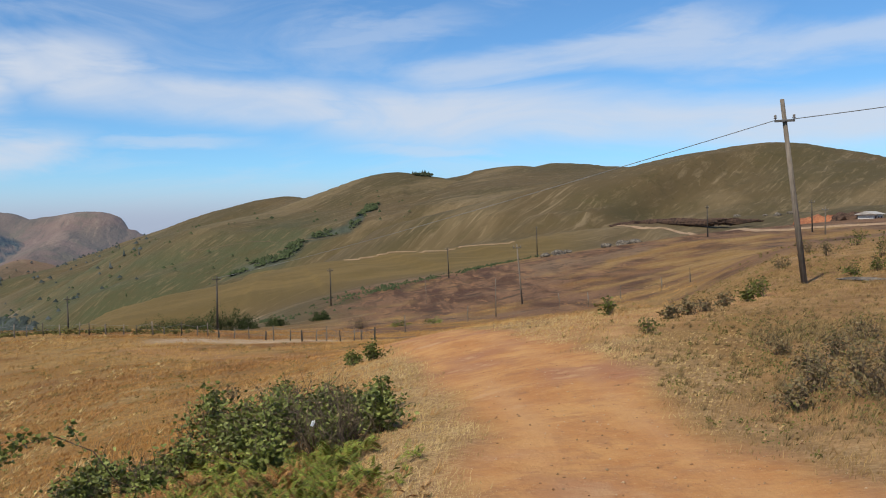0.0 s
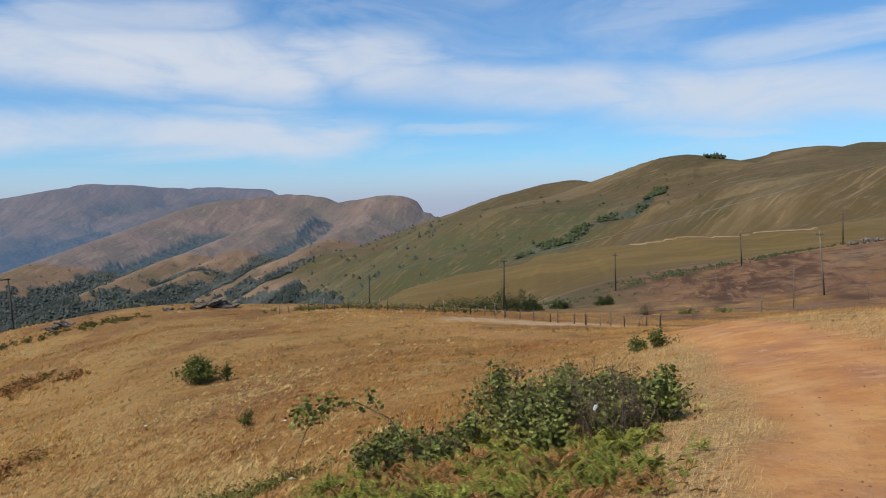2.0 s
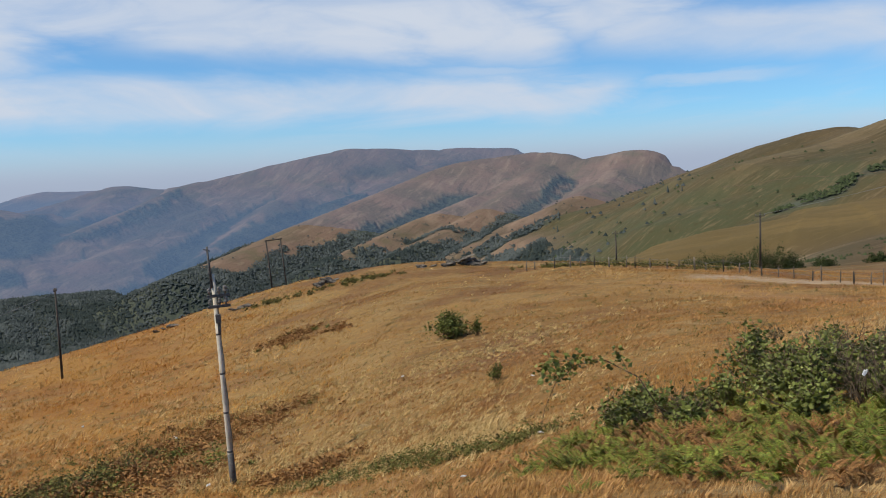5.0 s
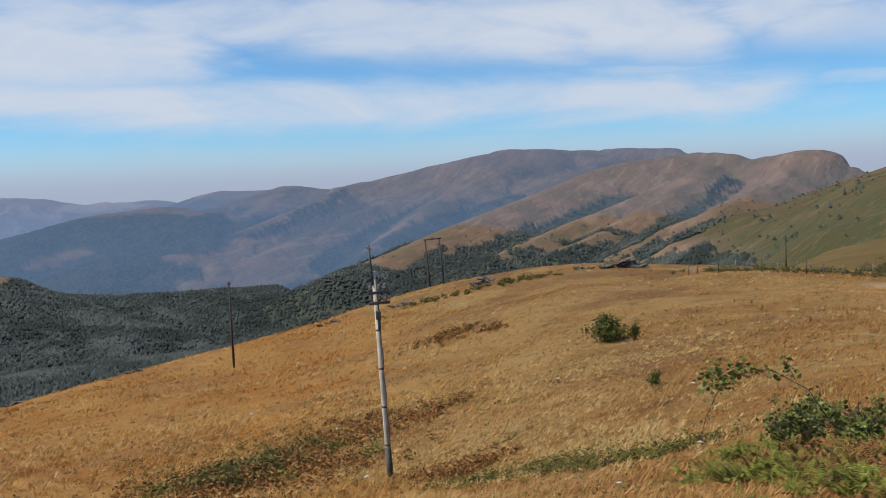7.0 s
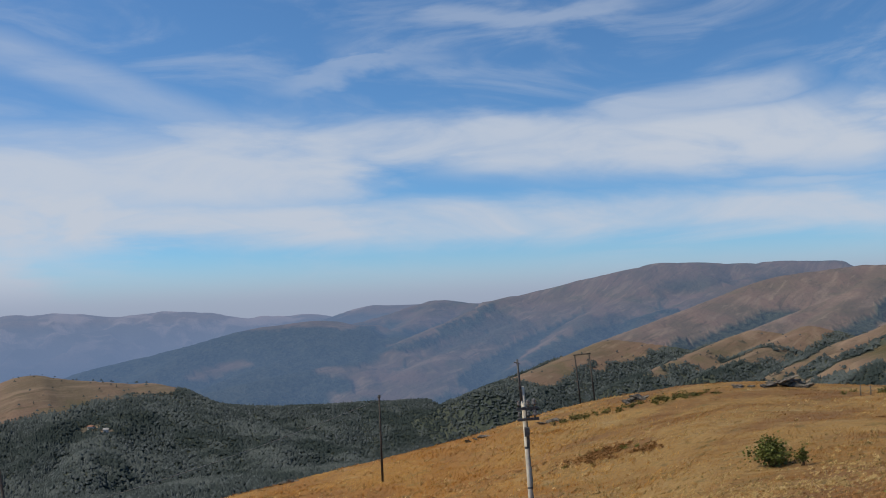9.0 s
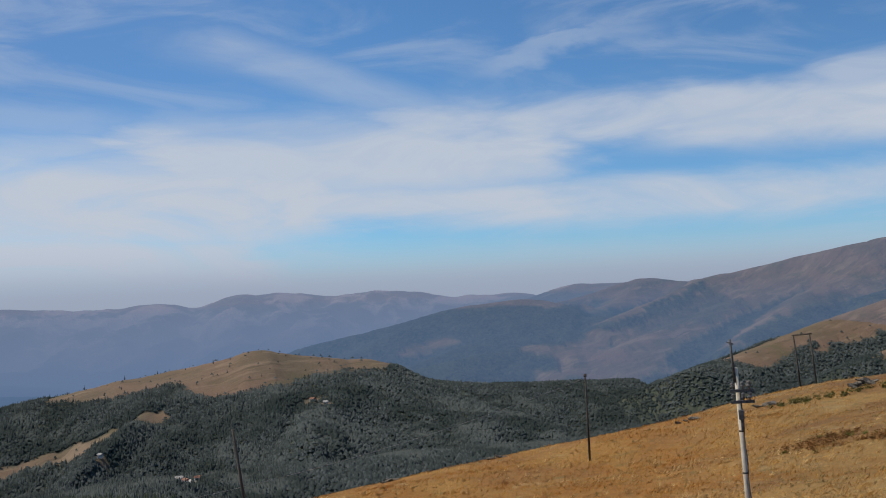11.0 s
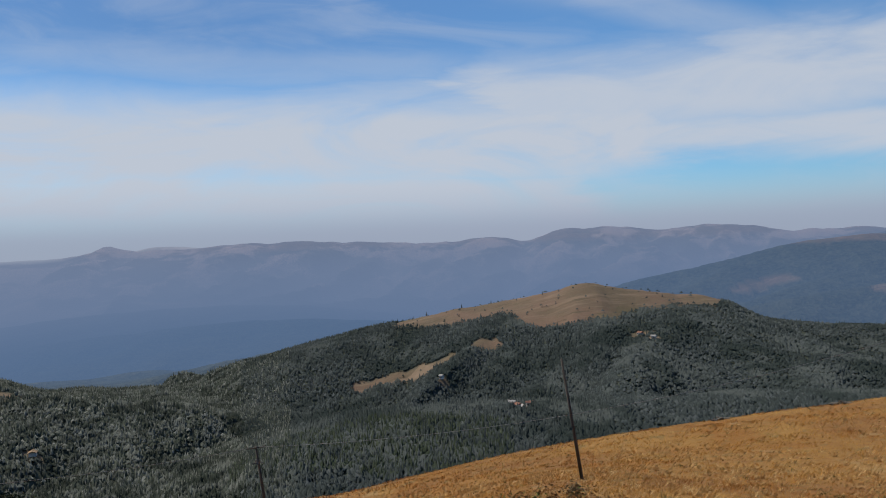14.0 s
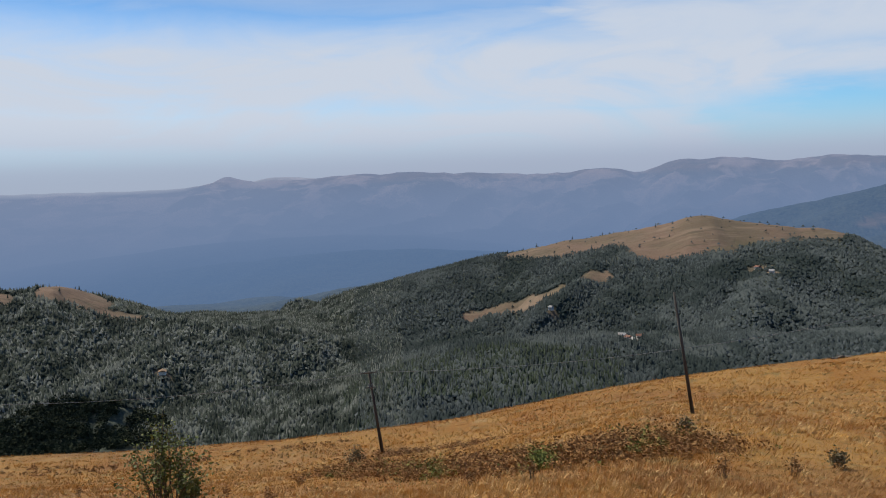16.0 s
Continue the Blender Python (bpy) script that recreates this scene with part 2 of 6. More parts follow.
# crest lines of the hills: bearing, distance, height; then near slope, rounding of the crest, ruggedness
# shaped to fit the camera's view: distances chosen, heights from sight angles
RIDGES = {
    "golden_spur": ([(21, 262, -22), (19, 260, -17), (14, 255, -12.1), (8, 255, -7.7), (2.4, 265, -5.5), (-7, 290, -2.1), (-13, 320, 2), (-26, 320, 5), (-45, 300, 8)], 0.10, 14, 0.15, 70),
    "east_hill": ([(-60, 420, 30), (-40, 440, 22), (-26.2, 480, 27), (-22.1, 510, 39), (-20.8, 520, 44), (-18.9, 530, 42), (-16.7, 540, 40), (-14.7, 560, 33), (-13.0, 580, 27), (-9, 600, 12)], 0.20, 25, 0.25, 200),
    "back_hill": ([(-19, 980, 50), (-13.3, 980, 59), (-10.6, 980, 63), (-7.3, 980, 69), (-5.7, 970, 65), (-3.9, 960, 67), (-2.5, 960, 62), (-0.3, 960, 55), (3, 1000, 48)], 0.17, 30, 0.25, 330),
    "green_ridge": ([(-2.5, 840, 42), (-0.3, 860, 49), (1.7, 870, 55), (3.3, 880, 58), (5.8, 930, 46), (8.3, 980, 40), (10.0, 1020, 43), (12.1, 1070, 38), (14.1, 1130, 26), (15.8, 1200, 15), (16.6, 1260, 6)], 0.33, 25, 0.16, 330),
    "cliff_hill": ([(17.5, 1600, -20), (18.9, 1650, 2), (19.3, 1650, 24), (20.1, 1660, 44), (21.3, 1680, 52), (23.3, 1700, 45), (24.7, 1720, 41), (25.8, 1750, 53), (27.6, 1780, 60), (29.4, 1750, 54)], 0.60, 24, 0.14, 100000),
    "brown_spur": ([(29.0, 1770, 55), (31.9, 1730, 47), (33.9, 1690, 32), (35.8, 1630, 10), (38.0, 1560, -11), (40.5, 1470, -32), (42.9, 1390, -51), (45.6, 1290, -72), (48.1, 1210, -86), (50.3, 1150, -97)], 0.4, 16, 0.14, 100000),
    "dome_hill": ([(99, 1120, -156), (95.9, 1150, -134), (93.8, 1180, -124), (90.9, 1220, -111), (88.9, 1240, -100), (85.5, 1250, -86), (81.9, 1250, -75), (79.0, 1240, -64), (77.3, 1240, -55), (75.6, 1240, -61), (72.2, 1240, -72), (70.2, 1250, -75), (68.3, 1270, -98), (66.1, 1280, -112), (61.7, 1300, -121), (54, 1350, -125)], 0.20, 22, 0.35, 100000),
    "west_ridge": ([(140, 1000, -80), (119.5, 1000, -95), (118.3, 1000, -97), (116.8, 1000, -92), (115.6, 990, -103), (113.5, 970, -119), (110.3, 940, -129), (104.2, 900, -139), (101.4, 880, -147), (99.4, 860, -165), (98.3, 840, -176)], 0.30, 25, 0.3, 100000),
    "valley_shelf": ([(106, 590, -172), (99.5, 600, -143), (95.5, 600, -127), (90, 620, -119), (84, 660, -122), (72, 720, -126), (60, 800, -130), (48, 900, -138), (36, 1000, -140), (28, 1050, -140)], 0.22, 40, 0.3, 1e5),
    "low_hills": ([(118, 1900, -240), (110.3, 1900, -234), (105.2, 1900, -234), (101.4, 1950, -241), (96.3, 2000, -218), (91.6, 2000, -186), (84, 2000, -160)], 0.25, 40, 0.3, 100000),
    "long_mountain": ([(28.3, 2700, 80), (28.6, 2700, 84), (28.9, 2700, 103), (32.1, 2700, 114), (34.2, 2650, 110), (38.9, 2600, 121), (40.9, 2560, 106), (43.8, 2560, 84), (46.3, 2560, 60), (50.2, 2620, 31)], 0.80, 34, 0.25, 100000),
    "round_hill": ([(50.2, 2800, 27), (52.7, 2900, 48), (54.1, 2900, 39), (56.2, 2800, 7), (59.2, 2700, -24)], 0.70, 34, 0.25, 100000),
    "forest_spur": ([(57, 2550, -20), (59.3, 2500, -16), (60.7, 2400, -3), (64.5, 2350, -16), (67.6, 2300, -45), (71.5, 2250, -76), (75.2, 2200, -105), (80, 2150, -170)], 0.30, 40, 0.7, 100000),
    "far_knoll": ([(50, 3700, 40), (55.1, 3700, 47), (57.8, 3700, 43), (59.2, 3800, 2)], 0.3, 40, 0.3, 100000),
    "farthest_range": ([(85, 4800, -10), (96, 4800, 5), (103, 4800, 52), (106, 4800, 24), (112, 4800, 6), (120, 4800, 8), (132, 4800, -10)], 0.2, 60, 0.3, 100000),
    "far_range": ([(58.2, 4300, -9), (60.8, 4300, 20), (63.4, 4300, 25), (65.0, 4300, 18), (66.5, 4300, 38), (69.4, 4300, 66), (72.6, 4400, 52), (75.1, 4400, 71), (78.7, 4400, 64), (80.8, 4400, 16), (82.9, 4400, 37), (87.5, 4400, 25), (91.2, 4400, 37), (97.0, 4400, 51), (103.3, 4550, 32), (105.2, 4620, 42), (106.4, 4650, 60), (107.3, 4680, 38), (108.6, 4740, 18), (110.9, 4800, -19), (113.9, 4820, -77)], 0.28, 34, 0.95, 100000),
    "round_spur": ([(52.8, 2880, 45), (53.4, 2780, 26), (54.4, 2640, -9), (55.6, 2500, -37), (56.9, 2380, -56), (58.4, 2280, -64)], 0.42, 18, 0.45, 100000),
    "shoulder_spur": ([(47.5, 2560, 48), (49.5, 2480, 30), (51.7, 2350, -9), (53.7, 2230, -38), (55.1, 2130, -58), (56.3, 2040, -78)], 0.42, 18, 0.45, 100000),
    "rose_spur": ([(42.1, 2570, 92), (44.4, 2480, 40), (46.9, 2360, -9), (49.6, 2220, -50), (52.2, 2080, -81), (54.7, 1950, -110), (56.6, 1860, -136)], 0.38, 22, 0.45, 100000),
    "gully_spur": ([(37.9, 2600, 119), (39.7, 2500, 72), (41.5, 2380, 27), (43.5, 2250, -13), (45.2, 2110, -56), (46.8, 1990, -90), (48.1, 1900, -118)], 0.4, 20, 0.45, 100000),
    "high_spur": ([(31.9, 2690, 109), (33.8, 2560, 72), (36.2, 2420, 35), (38.3, 2290, 1), (40.5, 2180, -24)], 0.4, 20, 0.45, 100000),
    "fold_spur": ([(27.8, 1640, 20), (30.4, 1540, -8), (33.0, 1440, -32), (35.4, 1350, -50), (37.3, 1270, -65), (39.5, 1200, -79), (41.7, 1130, -94)], 0.42, 12, 0.14, 100000),
    "rose_face": ([(27.1, 1690, 35), (28.9, 1540, -3), (30.6, 1420, -32), (32.7, 1310, -54), (34.7, 1220, -70), (36.5, 1150, -85)], 0.42, 12, 0.14, 100000),
    "olive_spur": ([(22.2, 1640, 28), (23.9, 1480, -7), (25.8, 1360, -30), (28.2, 1250, -48), (30.3, 1160, -63), (32.4, 1080, -79)], 0.42, 12, 0.14, 100000),
    "green_flank": ([(17.6, 1330, 0), (20.0, 1220, -16), (22.3, 1100, -34), (24.4, 1000, -49), (26.6, 920, -61), (28.6, 860, -69)], 0.42, 10, 0.14, 100000),
    "mid_hill": ([(15.3, 560, -33), (12.8, 590, -26), (10.3, 630, -18), (8.2, 680, -7), (6.4, 730, 5), (4.7, 770, 15), (2.2, 810, 22), (-0.9, 850, 30), (-4.4, 900, 39), (-7.1, 950, 47)], 0.3, 14, 0.2, 100000),
    "valley_rise": ([(122, 3500, -270), (112.5, 3350, -215), (107.6, 3300, -190), (101.8, 3300, -180), (96.5, 3250, -186), (91.2, 3200, -215), (84, 3100, -270)], 0.10, 60, 0.4, 100000),
    "wood_spur": ([(55.8, 2260, -49), (58.6, 2180, -63), (61.5, 2100, -78), (63.9, 2020, -96), (66.3, 1940, -118), (68.0, 1880, -133)], 0.36, 14, 0.4, 100000),
    "low_wood_spur": ([(58.0, 2000, -94), (60.8, 1950, -102), (63.6, 1890, -113), (66.3, 1830, -126), (68.6, 1780, -137)], 0.36, 14, 0.4, 100000),
    "west_wood_spur": ([(65.5, 2330, -26), (67.6, 2230, -58), (69.6, 2130, -86), (71.2, 2040, -111), (72.3, 1960, -136)], 0.36, 14, 0.4, 100000),
    "valley_hills": ([(116, 2700, -270), (110.3, 2750, -232), (104.7, 2700, -210), (99.8, 2650, -192), (94.8, 2600, -190), (89.4, 2550, -205), (84, 2500, -230)], 0.14, 40, 0.4, 100000),
}


def polar(az, r):
    a = np.radians(az)
    return -np.sin(a) * r, np.cos(a) * r


def crest(points, rough):
    """A crest line as many short steps: x, y, z."""
    p = np.array(points, float)
    x, y = polar(p[:, 0], p[:, 1])
    s = np.arange(len(p))
    u = np.linspace(0, len(p) - 1, 12 * (len(p) - 1) + 1)
    line = np.stack([hermite(s, c, u) for c in (x, y, p[:, 2])], 1)
    line[:, 2] += fbm(line[:, 0], line[:, 1], 0.02 * p[:, 1].mean(), 3, 19) * rough
    return line


CRESTS = {k: (crest(v[0], (0.2 if k == "far_range" else 0.04) * v[2]), *v[1:]) for k, v in RIDGES.items()}


def from_ridge(x, y, name):
    """The height of one hill: the upper hull of the slopes that fall from each stretch of its crest."""
    c, slope, soft, rugged, reach = CRESTS[name]
    seed = sum(map(ord, name))
    run = c[-1, :2] - c[0, :2]
    run = run / math.sqrt(run @ run)
    u, v = x * run[0] + y * run[1], y * run[0] - x * run[1]
    # folds that run down from the crest, over broad swellings
    fold = 0.9 - 2.4 * np.sqrt(fbm(u - 0.4 * v, 0.25 * v, 5.5 * soft, 3, seed) ** 2 + 0.01)
    gully = 0.55 * fbm(x, y, 9 * soft, 4, seed) + 0.6 * np.maximum(fold, -1.0)
    carve = np.maximum(-0.15, rugged * (gully - 0.1))
    top = np.full(x.shape, -1e9)
    for k, (a, b) in enumerate(zip(c[:-1], c[1:])):
        d = b[:2] - a[:2]
        free = ((x - a[0]) * d[0] + (y - a[1]) * d[1]) / (d @ d)
        t = np.clip(free, 0, 1)
        q = np.hypot(x - a[0] - t * d[0], y - a[1] - t * d[1])
        run_out = np.sqrt(q * q + soft * soft) - soft
        z = a[2] + t * (b[2] - a[2]) - slope * (run_out + carve * np.minimum(run_out, 420)) - 0.35 * np.maximum(q - reach, 0)
        over = (np.maximum(-free, 0) + np.maximum(free - 1, 0)) * math.sqrt(d @ d)
        z = z - 0.9 * np.maximum(over - 0.08 * q - 4, 0)
        top = np.maximum(top, z)
    return top + fbm(x, y, soft * 1.6, 3, seed + 5) * soft * 0.035


def higher(a, b, soft):
    """The upper of two surfaces, with a rounded joint."""
    h = np.clip(0.5 + 0.5 * (a - b) / soft, 0, 1)
    return b + (a - b) * h + soft * h * (1 - h)


def ground_height(x, y, small=True):
    x, y = np.asarray(x, float), np.asarray(y, float)
    shape = x.shape
    x, y = x.ravel(), y.ravel()
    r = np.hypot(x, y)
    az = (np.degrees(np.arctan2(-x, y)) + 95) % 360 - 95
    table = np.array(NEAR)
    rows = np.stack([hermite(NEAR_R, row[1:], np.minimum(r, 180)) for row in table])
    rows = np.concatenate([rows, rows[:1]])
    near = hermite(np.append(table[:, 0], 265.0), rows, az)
    fall = 0.36 * step(az, 2, 24) * (1 - step(az, 150, 190))
    floor = -172 - 130 * step(r, 1200, 2600) + 12 * fbm(x, y, 220, 3, 3)
    open_side = step(az, 5, 22) * (1 - step(az, 160, 200))
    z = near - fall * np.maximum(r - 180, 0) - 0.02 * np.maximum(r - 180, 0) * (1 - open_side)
    z = higher(z, floor, 14.0)
    far = r > 185
    if far.any():
        fx, fy, fz = x[far], y[far], z[far]
        for name, (c, slope, soft, _, _) in CRESTS.items():
            wide = (c[:, 2].max() + 330) / (0.85 * slope) + 60
            lo, hi = c[:, :2].min(0) - wide, c[:, :2].max(0) + wide
            k = (fx > lo[0]) & (fx < hi[0]) & (fy > lo[1]) & (fy < hi[1])
            if k.any():
                fz[k] = higher(from_ridge(fx[k], fy[k], name), fz[k], 0.12 * soft + 0.5)
        blend = step(r[far], 185, 215)
        z[far] = z[far] * (1 - blend) + fz * blend
    # the rocky gap beside the cliff, cut down to a sight line from the camera
    gap = step(az, 16.4, 17.0) * (1 - step(az, 19.15, 19.45)) * step(r, 1420, 1520) * (1 - step(r, 2100, 2300))
    z = z - gap * np.maximum(z - (1.7 + 0.0095 * r + 4 * fbm(x, y, 18, 3, 47)), 0)
    if small:
        z = z + fbm(x, y, 9, 3, 41) * 0.16 * step(r, 6, 40) * (1 - step(r, 150, 260))
        z = z + fbm(x, y, 1.3, 3, 43) * 0.035 * step(r, 2, 6) * (1 - step(r, 60, 120))
    return z.reshape(shape)


def height_at(x, y):
    return float(ground_height(np.array([x]), np.array([y]))[0])


def spot(az, r):
    x, y = polar(az, r)
    return Vector((float(x), float(y), height_at(x, y)))


def off_line(x, y, line):
    """Distance of each place from a line of (bearing, distance) knots."""
    p = np.array(line, float)
    px, py = polar(p[:, 0], p[:, 1])
    s, u = np.arange(len(p)), np.linspace(0, len(p) - 1, 8 * (len(p) - 1) + 1)
    px, py = hermite(s, px, u), hermite(s, py, u)
    best = np.full(x.shape, 1e9)
    for k in range(len(u) - 1):
        dx, dy = px[k + 1] - px[k], py[k + 1] - py[k]
        t = np.clip(((x - px[k]) * dx + (y - py[k]) * dy) / (dx * dx + dy * dy + 1e-9), 0, 1)
        best = np.minimum(best, np.hypot(x - px[k] - t * dx, y - py[k] - t * dy))
    return best


ROAD = [(-95, 5), (-45, 5), (-22, 6), (-12.5, 8), (-9.4, 10.6), (-7.2, 13.2), (-5.2, 16.3), (-3.1, 20.2), (-1, 24.7), (0.5, 29), (2.5, 36)]
FIELD_TRACK = [(0.5, 27), (3.5, 33), (8, 41), (13, 50), (20, 62)]
FAR_ROAD = [(-10.0, 340), (-12.1, 303), (-14.4, 277), (-17.0, 215), (-18.5, 178), (-20.6, 162), (-22.4, 161), (-30, 150)]
SPUR_PATH = [(6.3, 262), (4.7, 264), (2.4, 268), (0.1, 274), (-1.2, 279), (-4.5, 288)]
HILL_PATH = [(16.3, 686), (12.7, 666), (10.3, 646), (8.2, 629), (6.6, 626)]


FOOTPATH = [(52, 31), (47, 27), (44.8, 24.5), (41, 20.5), (37.5, 17.5), (33.8, 15.8), (29, 14.6), (22, 13.6)]
BANK_SOIL = [(-4.0, 23.8), (-7.5, 22.2), (-11.0, 24.7), (-12.8, 30.0), (-16.1, 30.5), (-19.4, 34.2)]
PALE_EDGE = [(16, 67), (13.7, 66), (10.3, 65.5), (6.8, 64), (3.2, 64)]
PALE_FOOT = [(12.2, 190), (10.3, 186)]
DOME_SPUR = [(83.3, 1036), (84.7, 1012), (86.7, 1010), (88.5, 1040), (90.3, 1052), (91.4, 1050)]
FOREST_SPUR_BARE = [(68.1, 2056), (67.1, 2092), (66.1, 2111), (65.3, 2103)]
# spurs that stand bare above the woods: half width, then bearing and distance along the crest
BARE_SPURS = [
    (150, [(40.5, 2600), (43, 2540), (46, 2460), (48.5, 2420)]),
    (120, [(44.4, 2480), (46.9, 2360), (49.6, 2220), (52.2, 2080), (54.7, 1950), (56.4, 1870)]),
    (85, [(39.7, 2500), (41.5, 2380), (43.5, 2250), (45.2, 2110), (46.8, 1990)]),
    (70, [(48.0, 2530), (49.5, 2480), (51.7, 2350), (53.7, 2230), (54.6, 2170)]),
    (75, [(52.8, 2870), (53.4, 2780), (54.4, 2640), (55.4, 2520)]),
    (75, [(36.2, 2420), (38.3, 2290), (40.5, 2180)]),
    (42, [(40.5, 1470), (42.9, 1390), (45.6, 1290), (47.4, 1230)]),
]
# tree lines in the folds of the hills
GULLIES = [
    (5, [(4.3, 740), (4.5, 729), (5.4, 650), (6.1, 632), (7.5, 632)]),
    (8, [(7.5, 634), (8.9, 629), (10.3, 612), (11.7, 619), (12.8, 620)]),
    (13, [(25.8, 1625), (26.8, 1556), (27.1, 1492), (28.7, 1419), (29.9, 1338), (31.3, 1180)]),
    (22, [(31.3, 1180), (33.5, 1194), (35.6, 1155)]),
    (12, [(26.5, 970), (28.9, 950), (30.5, 955), (32.1, 1069)]),
    (16, [(38.0, 1421), (39.9, 1346), (42.0, 1297)]),
    (70, [(39.4, 2207), (41.9, 2179), (44.1, 2097), (45.9, 2013), (46.8, 1964)]),
    # shading on round_hill's flank, put in as a strip of dark wood cover
    (14, [(49.6, 2450), (50.4, 2374), (51.8, 2326), (53.2, 2235)]),
    (24, [(50.6, 2340), (51.6, 2270), (53.6, 2160), (55.3, 2060)]),
]
# openings in the woods, round the houses
CLEARINGS = [(81.6, 690, 17), (82.1, 716, 13), (74.0, 1035, 15), (73.2, 1006, 11), (110.9, 800, 9), (86.5, 890, 10)]


def surfaces(x, y, z):
    """Shares of the ground's covers at each place, 0 to 1."""
    r = np.hypot(x, y)
    az = (np.degrees(np.arctan2(-x, y)) + 95) % 360 - 95
    n1, n2, n3 = fbm(x, y, 60, 4, 61), fbm(x, y, 220, 4, 62), fbm(x, y, 6, 4, 63)
    road = 1 - step(off_line(x, y, ROAD) + 0.75 * n3 + 0.25 * fbm(x, y, 1.2, 3, 67), 0.95, 1.9)
    road = np.maximum(road, 0.3 * (1 - step(off_line(x, y, FIELD_TRACK) + 0.5 * n3, 0.8, 2.4)))
    right = 1 - step(az + 3 * n1, 3, 9)
    burnt = right * step(r + 0.8 * np.minimum(az + 14, 0), 52, 72) * (1 - step(r + 12 * n1, 175, 215)) * step(n1 + 0.6 * n3 + 0.85, 0, 0.5)
    # woods: the valley behind the brow, gullies and lower slopes
    line = np.full(x.shape, -62.0)

    def shift(level, share):
        return line + (level - line) * share

    dome = step(r, 900, 980) * step(az, 60, 65) * (1 - step(az, 95, 99))
    line = shift(np.interp(az, (66, 69.5, 72, 74, 75.5, 78, 80, 82, 84, 87, 89, 91), (-80, -84, -83, -85, -90, -90, -94, -84, -91, -102, -105, -100)), dome)
    line = shift(np.interp(az, (112, 114.3, 116.4, 118), (-121, -117, -105, -97)), step(az, 96, 99) * (1 - step(r, 1250, 1350)))
    spur = step(az, 26, 34) * (1 - step(az, 57, 62)) * step(r, 800, 900)
    line = shift(-82 + 28 * fbm(x, y, 30, 4, 66), spur)
    line = shift(-62 + 42 * step(az, 46, 58), step(r, 1550, 1950))
    line = shift(10, step(r, 3100, 3500))
    wander = 9 - 6 * dome
    wood = step(line - z + wander * (n1 + n2), -3, 3) * step(r, 190, 230) * step(az, 17, 22)
    bare = (1 - step(off_line(x, y, DOME_SPUR) + 7 * n1 + 9 * fbm(x, y, 14, 3, 73), 9, 17))
    for wide, g in BARE_SPURS:
        bare = np.maximum(bare, 1 - step(off_line(x, y, g) + 0.3 * wide * n2 + 0.35 * wide * n1, 0.8 * wide, 1.0 * wide))
    bare = np.maximum(bare, 1 - step(off_line(x, y, FOREST_SPUR_BARE) + 8 * n1, 14, 24))
    wood = wood * (1 - bare)
    patch = 0.6 * step(fbm(x, y, 190, 3, 71) - 0.36, 0, 0.08) * step(r, 1900, 2000) * step(az, 24, 27) * (1 - step(z, 60, 90)) * (1 - step(az, 50, 60))
    wood = np.maximum(wood, patch * (r < 3200))
    # trees gather in the hollows of the far mountain sides
    m = (r > 1050) & (r < 3000) & (az > 24) & (az < 62)
    if m.any():
        hx, hy, hr = x[m], y[m], r[m]
        side = 70 + 0.02 * hr
        ox, oy = hy / hr * side, -hx / hr * side
        dip = 0.5 * (ground_height(hx + ox, hy + oy, False) + ground_height(hx - ox, hy - oy, False)) - z[m]
        level = 9 + 0.10 * np.maximum(z[m] + 90, 0) + 5 * n2[m]
        wood[m] = np.maximum(wood[m], step(dip + 4 * n1[m], level, level + 3))
    for wide, g in GULLIES:
        wood = np.maximum(wood, 1 - step(off_line(x, y, g) + 0.45 * wide * n1 + 0.35 * wide * fbm(x, y, 24, 3, 68), 0.6 * wide, 0.6 * wide + 2 + 0.2 * wide))
    for a, d, wide in CLEARINGS:
        cx, cy = polar(a, d)
        wood = wood * step(np.hypot(x - cx, y - cy) + 0.3 * wide * n3, 0.6 * wide, wide)
    edge = off_line(x, y, ROAD) + 0.25 * n3
    rut = np.exp(-((edge - 0.72) / 0.22) ** 2) * road
    heath = np.clip(step(az, 50, 60) * step(r, 300, 400) + 0.8 * step(az + 3 * n2, 25, 29) * step(r, 500, 750) + step(r + 60 * n2, 1050, 1500), 0, 1)
    edge_r = 106 + 96 * (1 - step(az, -3, 6))
    olive = step(r + 16 * n1 + 4 * n3, edge_r, edge_r + 24)
    green = step(az, 5, 9) * step(r, 560, 620) * (1 - step(z + 8 * n2 + 1.5 * np.maximum(az - 12, 0), -4, 30)) * (1 - step(az, 26, 30)) * (1 - step(r, 1250, 1400)) * step(n2 + 0.5 * n1, -0.6, 0.2)
    bank = (1 - step(az + 2 * n3, -9, -4)) * (1 - step(r, 60, 90)) * step(n3 + 0.4, -0.3, 0.5)
    return {"green": green, "olive": olive, "road": road, "burnt": burnt, "wood": wood, "rut": rut, "heath": heath, "bank": bank, "verge": step(edge, 0.9, 1.7) * (1 - step(edge + 0.8 * n3, 2.4, 3.8)) * (1 - step(r, 24, 36)) * step(az, -36, -30), "gold": step(az + 3 * n1, 40, 52), "spur": step(r, 195, 225) * (1 - step(r + 12 * n1, 300, 330)) * step(az, -11, -6) * step(z, -60, -40), "soil": np.maximum(0.85 * (1 - step(off_line(x, y, BANK_SOIL) + 1.6 * n3, 0.9, 2.6)), 0.5 * (1 - step(off_line(x, y, FOOTPATH) + 0.5 * n3, 0.3, 1.0))), "pale": np.maximum(0.7 * (1 - step(off_line(x, y, PALE_EDGE) + 2.2 * n3, 0.8, 3.0)), 1 - step(off_line(x, y, PALE_FOOT) + 3 * n3, 2, 7))}


